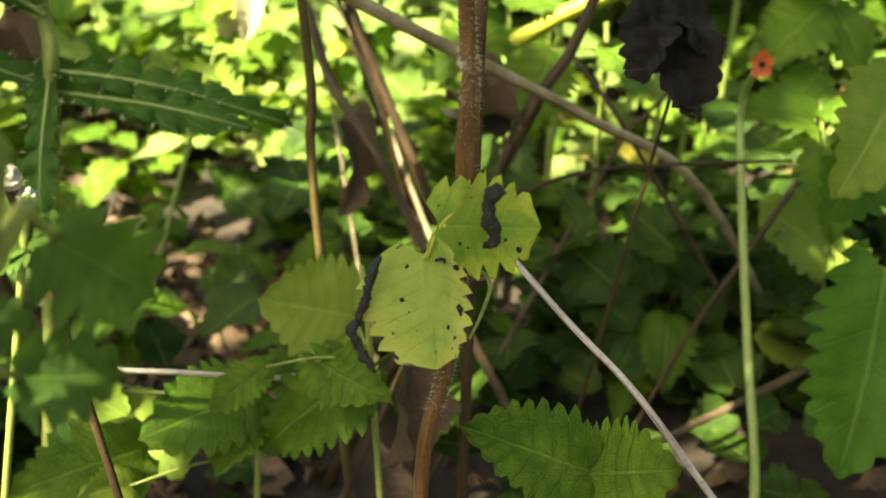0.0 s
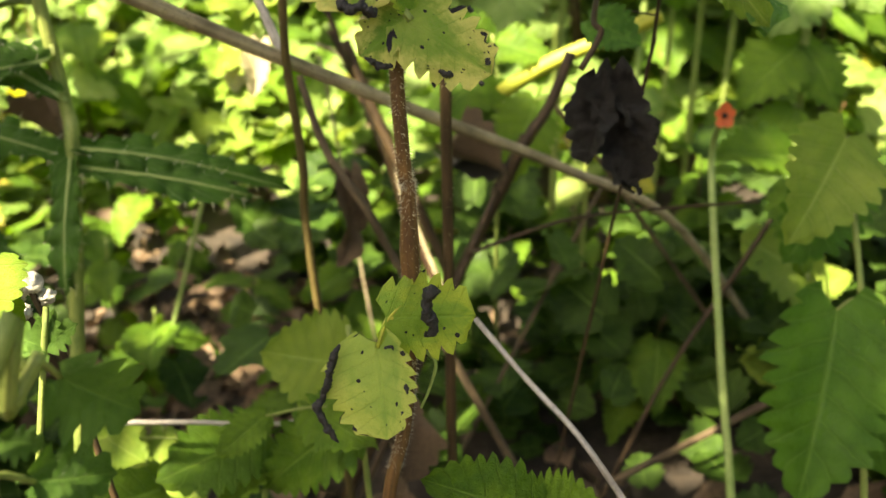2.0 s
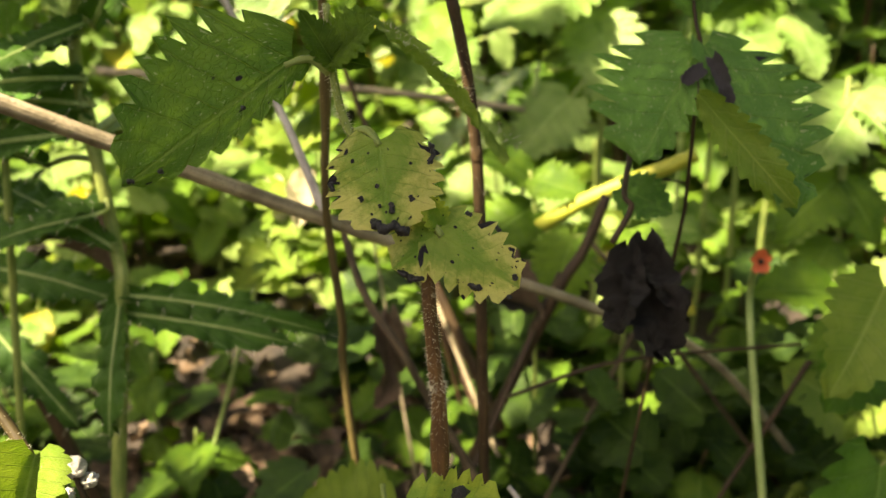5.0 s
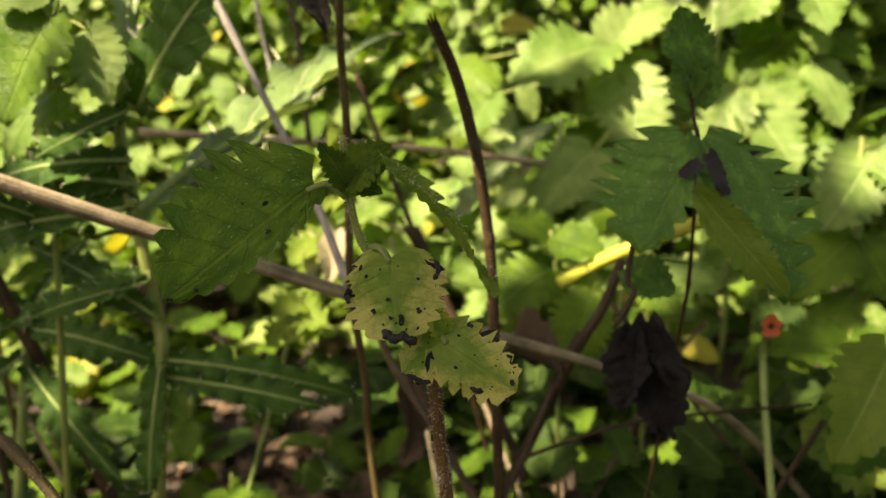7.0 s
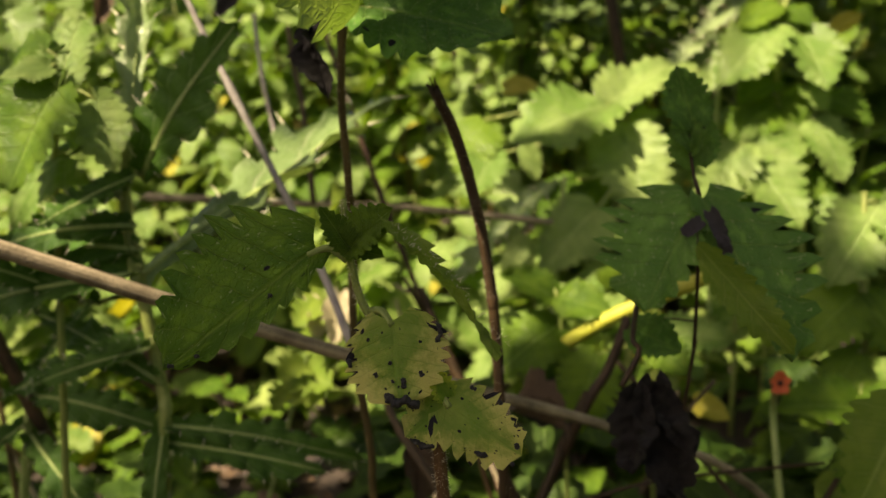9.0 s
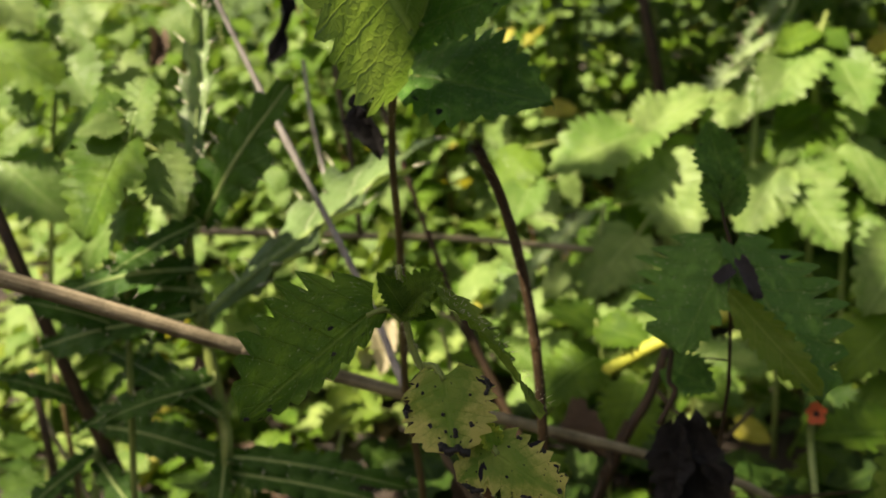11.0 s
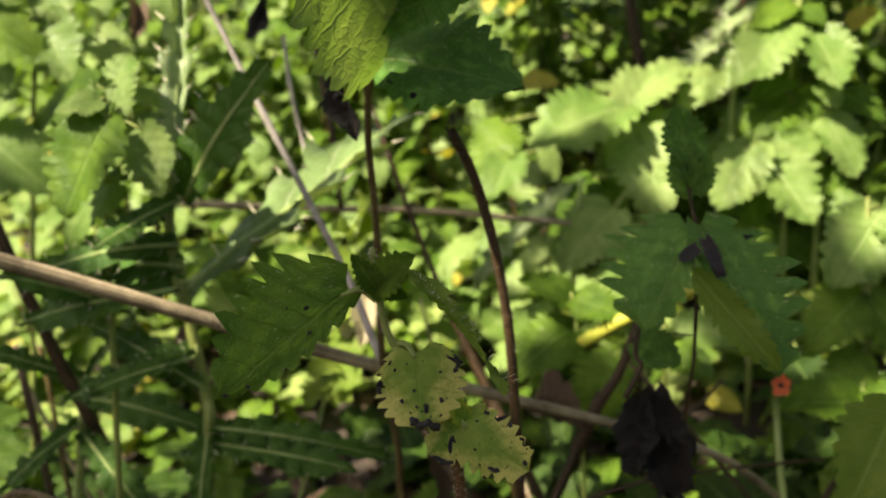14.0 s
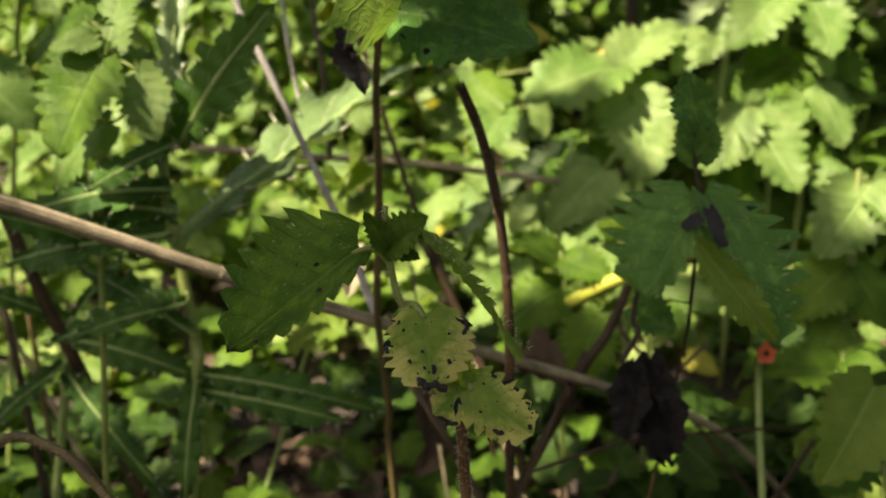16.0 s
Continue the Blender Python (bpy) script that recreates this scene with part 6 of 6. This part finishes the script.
BRIGHT_HERB = [mesh_of(f"bright_herb_blade_{k}", leaf_bm(width=0.8, teeth=4, depth=0.4, fold=0.15, droop=0.15, pucker=0.01, wave=0.05, heart=0.1, seed=190 + k, cols=3), LIME) for k in range(2)]
plant("herb", "yellow-green sprig with small sunlit lobed leaves", [(-0.1067, 0.5000, 0.2814), (-0.1130, 0.5000, 0.2526), (-0.1210, 0.5000, 0.2232), (-0.1384, 0.5000, 0.1791), (-0.1457, 0.5000, 0.1627)], 0.0014, STEM_PALE, [
    (BRIGHT_HERB[0], (-0.1073, 0.4950, 0.2712), (-0.0865, 0.4750, 0.2832), C + Vector((0, 0, 0.7)), 0.95),
    (BRIGHT_HERB[1], (-0.1094, 0.4950, 0.2694), (-0.1153, 0.4750, 0.2832), C + Vector((0, 0, 0.7)), 1.00),
    (BRIGHT_HERB[0], (-0.1088, 0.4950, 0.2597), (-0.0907, 0.4750, 0.2514), C + Vector((0, 0, 0.7)), 1.05),
    (BRIGHT_HERB[1], (-0.1132, 0.4950, 0.2561), (-0.1268, 0.4750, 0.2555), C + Vector((0, 0, 0.7)), 0.95),
    (BRIGHT_HERB[0], (-0.1124, 0.4950, 0.2482), (-0.1132, 0.4750, 0.2347), C + Vector((0, 0, 0.7)), 1.00),
    (BRIGHT_HERB[1], (-0.1077, 0.4950, 0.2537), (-0.0847, 0.4750, 0.2638), C + Vector((0, 0, 0.7)), 1.05),
    (BRIGHT_HERB[0], (-0.1195, 0.4950, 0.2249), (-0.1320, 0.4750, 0.2203), C + Vector((0, 0, 0.7)), 0.95),
    (BRIGHT_HERB[1], (-0.1170, 0.4950, 0.2287), (-0.0960, 0.4750, 0.2228), C + Vector((0, 0, 0.7)), 1.00),
    (BRIGHT_HERB[0], (-0.1062, 0.4950, 0.2788), (-0.0944, 0.4750, 0.2955), C + Vector((0, 0, 0.7)), 1.05),
    (BRIGHT_HERB[1], (-0.1256, 0.4950, 0.2092), (-0.1104, 0.4750, 0.2002), C + Vector((0, 0, 0.7)), 0.95),
    (BRIGHT_HERB[0], (-0.1350, 0.4950, 0.1852), (-0.1469, 0.4750, 0.1879), C + Vector((0, 0, 0.7)), 1.00),
    (BRIGHT_HERB[1], (-0.1368, 0.4950, 0.1812), (-0.1151, 0.4750, 0.1799), C + Vector((0, 0, 0.7)), 1.05),
    (BRIGHT_HERB[0], (-0.1431, 0.4950, 0.1711), (-0.1541, 0.4750, 0.1663), C + Vector((0, 0, 0.7)), 0.95),
    (BRIGHT_HERB[1], (-0.1402, 0.4950, 0.1772), (-0.1225, 0.4750, 0.1681), C + Vector((0, 0, 0.7)), 1.00),
])
BRIGHT_DEAD = plain_material("dead_leaf_cream", (0.42, 0.36, 0.2), (0.66, 0.6, 0.4), 90.0, rough=0.7, bump=0.6, glow=0.3)
dead_blade("cream bleached dead leaf caught in the herbs", (-0.1122, 0.5000, 0.2259), (-0.1324, 0.4850, 0.2177), (0, -0.8, 0.7), BRIGHT_DEAD, 330, width=0.80, twist=0.2, fold=0.2, wave=0.06)
dead_blade("pale cream curled dead leaf", (-0.1181, 0.4900, 0.2072), (-0.1227, 0.4800, 0.2228), (0, -0.8, 0.7), BRIGHT_DEAD, 331, width=0.70, twist=0.2, fold=0.2, wave=0.06)
dead_blade("cream rolled dead leaf below the pale stick", (-0.1022, 0.4800, 0.2349), (-0.1048, 0.4600, 0.2099), (0, -0.8, 0.7), BRIGHT_DEAD, 332, width=0.5, twist=0.4, fold=0.4, wave=0.06)

# single yellowed leaves and dry stems of the middle distance
for base, tip in (((0.1153, 0.6000, 0.1023), (0.1368, 0.5850, 0.0969)), ((-0.0350, 1.1000, 0.3008), (0.0071, 1.0900, 0.3047)), ((0.2999, 0.9200, 0.3407), (0.3259, 0.9200, 0.3574))):
    ob = to_object("yellow_leaf", leaf_bm(width=0.66, teeth=7, depth=0.15, fold=0.2, droop=0.2, seed=61, cols=3), YELLOW_CLEAN)
    ob.matrix_basis = blade_matrix(base, tip, C + Vector((0, 0, 0.6)))
    tagged(ob, "yellowed fallen leaf caught among green plants", "leaf", "yellow leaves")
stick("dry_stalk", "pale dry bent stem among low plants", "stem", [(-0.0854, 0.5600, 0.2151), (-0.0681, 0.5500, 0.2066), (-0.0523, 0.5400, 0.1706), (-0.0433, 0.5300, 0.1485)], 0.0013, 0.0015, STRAW, sides=7, rough=0.08)
stick("dry_stalk", "dark thin stem leaning over the litter", "stem", [(-0.0707, 0.5200, 0.2314), (-0.0583, 0.5150, 0.2058), (-0.0431, 0.5100, 0.1678), (-0.0382, 0.5100, 0.1404)], 0.0015, 0.0017, STEM_DARK, sides=7, rough=0.08)
stick("dry_stalk", "short pale splinter of dry stem", "stem", [(-0.0796, 0.5300, 0.2142), (-0.0765, 0.5250, 0.1991), (-0.0740, 0.5200, 0.1799)], 0.0009, 0.0010, STRAW, sides=7, rough=0.08)
stick("dry_stalk", "brown hairy upright stem above the litter", "stem", [(-0.3066, 0.4400, 0.2292), (-0.3041, 0.4370, 0.2107), (-0.3032, 0.4330, 0.1769)], 0.0016, 0.0018, STEM_BROWN, sides=7, rough=0.08)
stick("dry_stalk", "pale dry grass stem", "stem", [(-0.3390, 0.4600, 0.2107), (-0.3294, 0.4550, 0.1836), (-0.3133, 0.4500, 0.1480)], 0.0014, 0.0016, STRAW, sides=7, rough=0.08)


# ---- the thicket behind: nettles and low herbs ----
def nettle_plant(x, y, height, leaf, meshes, rng, label, group, yellow=0.0):
    z0 = ground_height(x, y)
    root = Vector((x, y, z0 - 0.005))
    lean = Vector((rng.uniform(-0.2, 0.2), rng.uniform(-0.25, 0.1), 1)) * height
    pl = thing("nettle", root, label, "plant", group)
    bm = bmesh.new()
    mid = root + lean * 0.5 + Vector((rng.uniform(-0.01, 0.01), rng.uniform(-0.01, 0.01), 0))
    line = tube(bm, [root, mid, root + lean], 0.0012 + height * 0.006, 0.0008, sides=6, steps=6)
    adopt(part("stem", bm, rng.choice((STEM_GREEN, STEM_GREEN, STEM_RED, STEM_DARK)), None), pl)
    nodes = max(3, int(height / (leaf * 0.62)))
    spin = rng.uniform(0, 3.14)
    for k in range(nodes):
        f = 0.25 + 0.75 * (k + 0.6) / nodes
        c = line[min(int(f * (len(line) - 1)), len(line) - 1)]
        for s in (0, 1):
            a = spin + k * 1.57 + s * 3.14 + rng.uniform(-0.4, 0.4)
            size = leaf * (1.15 - 0.6 * max(0, f - 0.4)) * rng.uniform(0.75, 1.15)
            out = Vector((math.cos(a), math.sin(a), rng.uniform(-0.75, 0.15))).normalized()
            me = YELLOW_MESH if rng.random() < yellow * (1.2 - f) else rng.choice(meshes)
            b = c + out * size * 0.16
            put_leaf(pl, me, b, b + out * size, Vector((0, -0.1, 1)), wide=rng.uniform(0.85, 1.15))
    return pl


def thicket():
    rng = random.Random(77)
    spots = []
    def free(x, y, gap):
        if any((x - a) ** 2 + (y - b) ** 2 < gap * gap for a, b in spots):
            return False
        spots.append((x, y))
        return True
    count = 0
    for _ in range(6000):
        y = 0.42 + 1.58 * rng.random()
        x = rng.uniform(-0.62, 0.66) * (y + 0.15)
        near = y < 0.88
        if near and rng.random() < (0.65 if x < 0.1 else 0.4):
            continue
        if not free(x, y, 0.075 + 0.02 * (y > 1.2)):
            continue
        right = x > 0.08 * y
        if near:
            h = rng.uniform(0.04, 0.09)
        elif y < 1.25:
            h = rng.uniform(0.16, 0.32) if right else rng.uniform(0.14, 0.24)
        else:
            h = rng.uniform(0.35, 0.6) if right else rng.uniform(0.4, 0.6)
        # lit and shaded leaf colours dealt out by place: left lit, near and right shaded
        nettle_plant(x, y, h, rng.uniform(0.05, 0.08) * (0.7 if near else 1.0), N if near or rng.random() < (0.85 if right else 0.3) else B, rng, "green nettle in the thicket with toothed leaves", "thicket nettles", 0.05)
        count += 1
        if count >= 270:
            break
    # tall nettles beside the path, out of view, added to shade the low growth
    for k in range(16):
        nettle_plant(-0.5 + rng.uniform(-0.1, 0.07), 0.22 + rng.uniform(-0.12, 0.14), rng.uniform(0.3, 0.42), rng.uniform(0.05, 0.075), N, rng, "unseen tall nettle added to shade the low growth", "path nettles", 0.03)
    # tall stand that closes the back, and sparser growth to the sides and behind
    back, around = [], []
    for k in range(60):
        y = rng.uniform(2.0, 2.8)
        x = rng.uniform(-0.66, 0.7) * (y + 0.2)
        back.append((x, y, rng.uniform(0.5, 0.9) if x > -0.1 else rng.uniform(0.5, 0.8), rng.uniform(0.09, 0.12)))
    for k in range(70):
        a, r = rng.uniform(math.pi * 0.8, math.pi * 2.2), rng.uniform(0.7, 2.6)
        around.append((math.cos(a) * r, math.sin(a) * r - 0.1, rng.uniform(0.15, 0.4), rng.uniform(0.06, 0.09)))
    joined_nettles("back_nettles", "tall green nettles closing the back of the thicket", back, rng)
    joined_nettles("outer_nettles", "green nettles in the rough growth around", around, rng)


def blade_pattern(**kw):
    """Corners and faces of one small blade, for scatter()."""
    src = leaf_bm(**kw)
    src.verts.index_update()
    uvl = src.loops.layers.uv.verify()
    verts = [v.co.copy() for v in src.verts]
    faces = [([l.vert.index for l in f.loops], [l[uvl].uv.copy() for l in f.loops]) for f in src.faces]
    src.free()
    return verts, faces


def joined_nettles(name, label, spots, rng):
    """A stand of far nettles: all its blades in one mesh, all its stems in another."""
    mats = []
    bm = bmesh.new()
    for x, y, height, leaf in spots:
        root = Vector((x, y, ground_height(x, y) - 0.005))
        lean = Vector((rng.uniform(-0.2, 0.2), rng.uniform(-0.25, 0.1), 1)) * height
        line = tube(bm, [root, root + lean * 0.5 + Vector((rng.uniform(-0.01, 0.01), 0, 0)), root + lean], 0.0012 + height * 0.006, 0.0008, sides=5, steps=5)
        nodes = max(3, int(height / (leaf * 0.62)))
        for k in range(nodes):
            f = 0.25 + 0.75 * (k + 0.6) / nodes
            c = line[min(int(f * (len(line) - 1)), len(line) - 1)]
            for s in (0, 1):
                a = k * 1.57 + s * 3.14 + rng.uniform(-0.4, 0.4)
                out = Vector((math.cos(a), math.sin(a), rng.uniform(-0.75, 0.15))).normalized()
                size = leaf * (1.15 - 0.6 * max(0, f - 0.4)) * rng.uniform(0.75, 1.15)
                b = c + out * size * 0.1
                mats.append(blade_matrix(b, b + out * size, Vector((0, -0.1, 1))))
    e = thing(name, spots[0][:2] + (0,), label, "plants", kind="stuff")
    adopt(tagged(to_object("stems", bm, STEM_GREEN), kind="stuff"), e)
    adopt(tagged(scatter("leaves", *blade_pattern(width=0.62, teeth=8, depth=0.2, fold=0.12, droop=0.15, seed=21, cols=2), mats, FAR_LEAF), kind="stuff"), e)


thicket()


def ground_cover():
    rng = random.Random(8)
    verts, faces = blade_pattern(width=0.95, teeth=5, depth=0.16, fold=0.1, droop=0.12, wave=0.06, heart=0.15, seed=5, cols=1)
    mats = []
    for k in range(15000):
        if k % 4 == 3:
            a, r = rng.uniform(0, 2 * math.pi), 3.6 * math.sqrt(rng.random())
            x, y = math.cos(a) * r, math.sin(a) * r
            if y > 0 and abs(x) < 0.7 * y or r < 0.3:
                continue
        else:
            y = 0.32 + 3.6 * rng.random() ** 1.5
            x = rng.uniform(-0.72, 0.72) * (y + 0.2)
        if noise.noise(Vector((x * 5, y * 5, 7))) < -0.05 and rng.random() < 0.9:
            continue
        if y > 0.72 and noise.noise(Vector((x * 15, y * 15, 2))) < -0.05 and rng.random() < 0.8:
            continue
        if ((x + 0.17) / 0.19) ** 2 + ((y - 0.51) / 0.13) ** 2 < 1 and rng.random() < 0.88:
            continue
        if y < 0.72 and x < 0.1 and rng.random() < 0.25:
            continue
        z = ground_height(x, y) + abs(rng.gauss(0, 0.045)) + 0.004
        size = rng.uniform(0.016, 0.036) * (0.75 + 0.8 * min(max(y, 0.4), 2))
        mats.append(Matrix.Translation((x, y, z)) @ Euler((rng.gauss(0.25, 0.4), rng.gauss(0, 0.4), rng.uniform(0, 6.28))).to_matrix().to_4x4() @ Matrix.Scale(size, 4))
    # near leaves get the colour darkened for shade
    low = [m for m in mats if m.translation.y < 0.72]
    for k in range(9000):
        a, r = rng.uniform(0, 2 * math.pi), 0.45 + 5.6 * rng.random() ** 0.8
        x, y = math.cos(a) * r, math.sin(a) * r
        if (y > 0 and abs(x) < 0.75 * y + 0.15 and y < 3.9) or noise.noise(Vector((x * 2, y * 2, 3))) < -0.2:
            continue
        mats.append(Matrix.Translation((x, y, ground_height(x, y) + abs(rng.gauss(0, 0.05)) + 0.01)) @ Euler((rng.gauss(0.25, 0.4), rng.gauss(0, 0.4), rng.uniform(0, 6.28))).to_matrix().to_4x4() @ Matrix.Scale(rng.uniform(0.05, 0.13), 4))
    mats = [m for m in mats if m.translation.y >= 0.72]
    tagged(scatter("low_growth", verts, faces, low, COVER_SHADED), "low ground-cover leaves with shade put into their colour", "ground cover", kind="stuff")
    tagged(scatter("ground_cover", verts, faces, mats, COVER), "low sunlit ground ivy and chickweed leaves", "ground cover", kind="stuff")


ground_cover()


def litter():
    rng = random.Random(9)
    verts, faces = blade_pattern(width=0.5, teeth=3, depth=0.06, fold=0.4, droop=0.5, wave=0.15, seed=6, cols=1)
    mats = []
    for k in range(1050):
        y = 0.3 + 1.6 * rng.random()
        x = rng.uniform(-0.7, 0.7) * (y + 0.2)
        if k > 800:
            x, y = -0.19 + rng.gauss(0, 0.08), 0.52 + rng.gauss(0, 0.06)
        mats.append(Matrix.Translation((x, y, ground_height(x, y) + 0.006)) @ Euler((rng.gauss(0, 0.4), rng.gauss(0, 0.4), rng.uniform(0, 6.28))).to_matrix().to_4x4() @ Matrix.Scale(rng.uniform(0.015, 0.04), 4))
    tagged(scatter("leaf_litter", verts, faces, mats, DEAD_LEAF), "brown dead leaves littering the soil", "leaf litter", kind="stuff")


litter()
crumpled_thing("pebble", "small white pebble on the soil", (0.1651, 0.8309, 0.0000), (0.007, 0.005, 0.005), 3.0, STONE, category="pebble", detail=3, amp=0.15, freq=1.2)


# ---- hedge that closes the distance ----
def hedge():
    rng = random.Random(12)
    bm = bmesh.new()
    n = 72
    rings = []
    for j in range(9):
        row = []
        for i in range(n):
            a = 2 * math.pi * i / n
            r = 6.5 + 0.9 * noise.noise(Vector((math.cos(a) * 4, math.sin(a) * 4, j * 0.7))) + (0.25 * j if j < 8 else 1.4)
            row.append(bm.verts.new((math.cos(a) * r, math.sin(a) * r, -0.1 + j * 0.3 + 0.2 * noise.noise(Vector((i * 0.7, j, 3))))))
        rings.append(row)
    for a, b in zip(rings, rings[1:]):
        for i in range(n):
            bm.faces.new((a[i], a[(i + 1) % n], b[(i + 1) % n], b[i]))
    tagged(to_object("hedge_backdrop", bm, BACK), "dark green hedge far behind the plants", "hedge", kind="structure")


hedge()
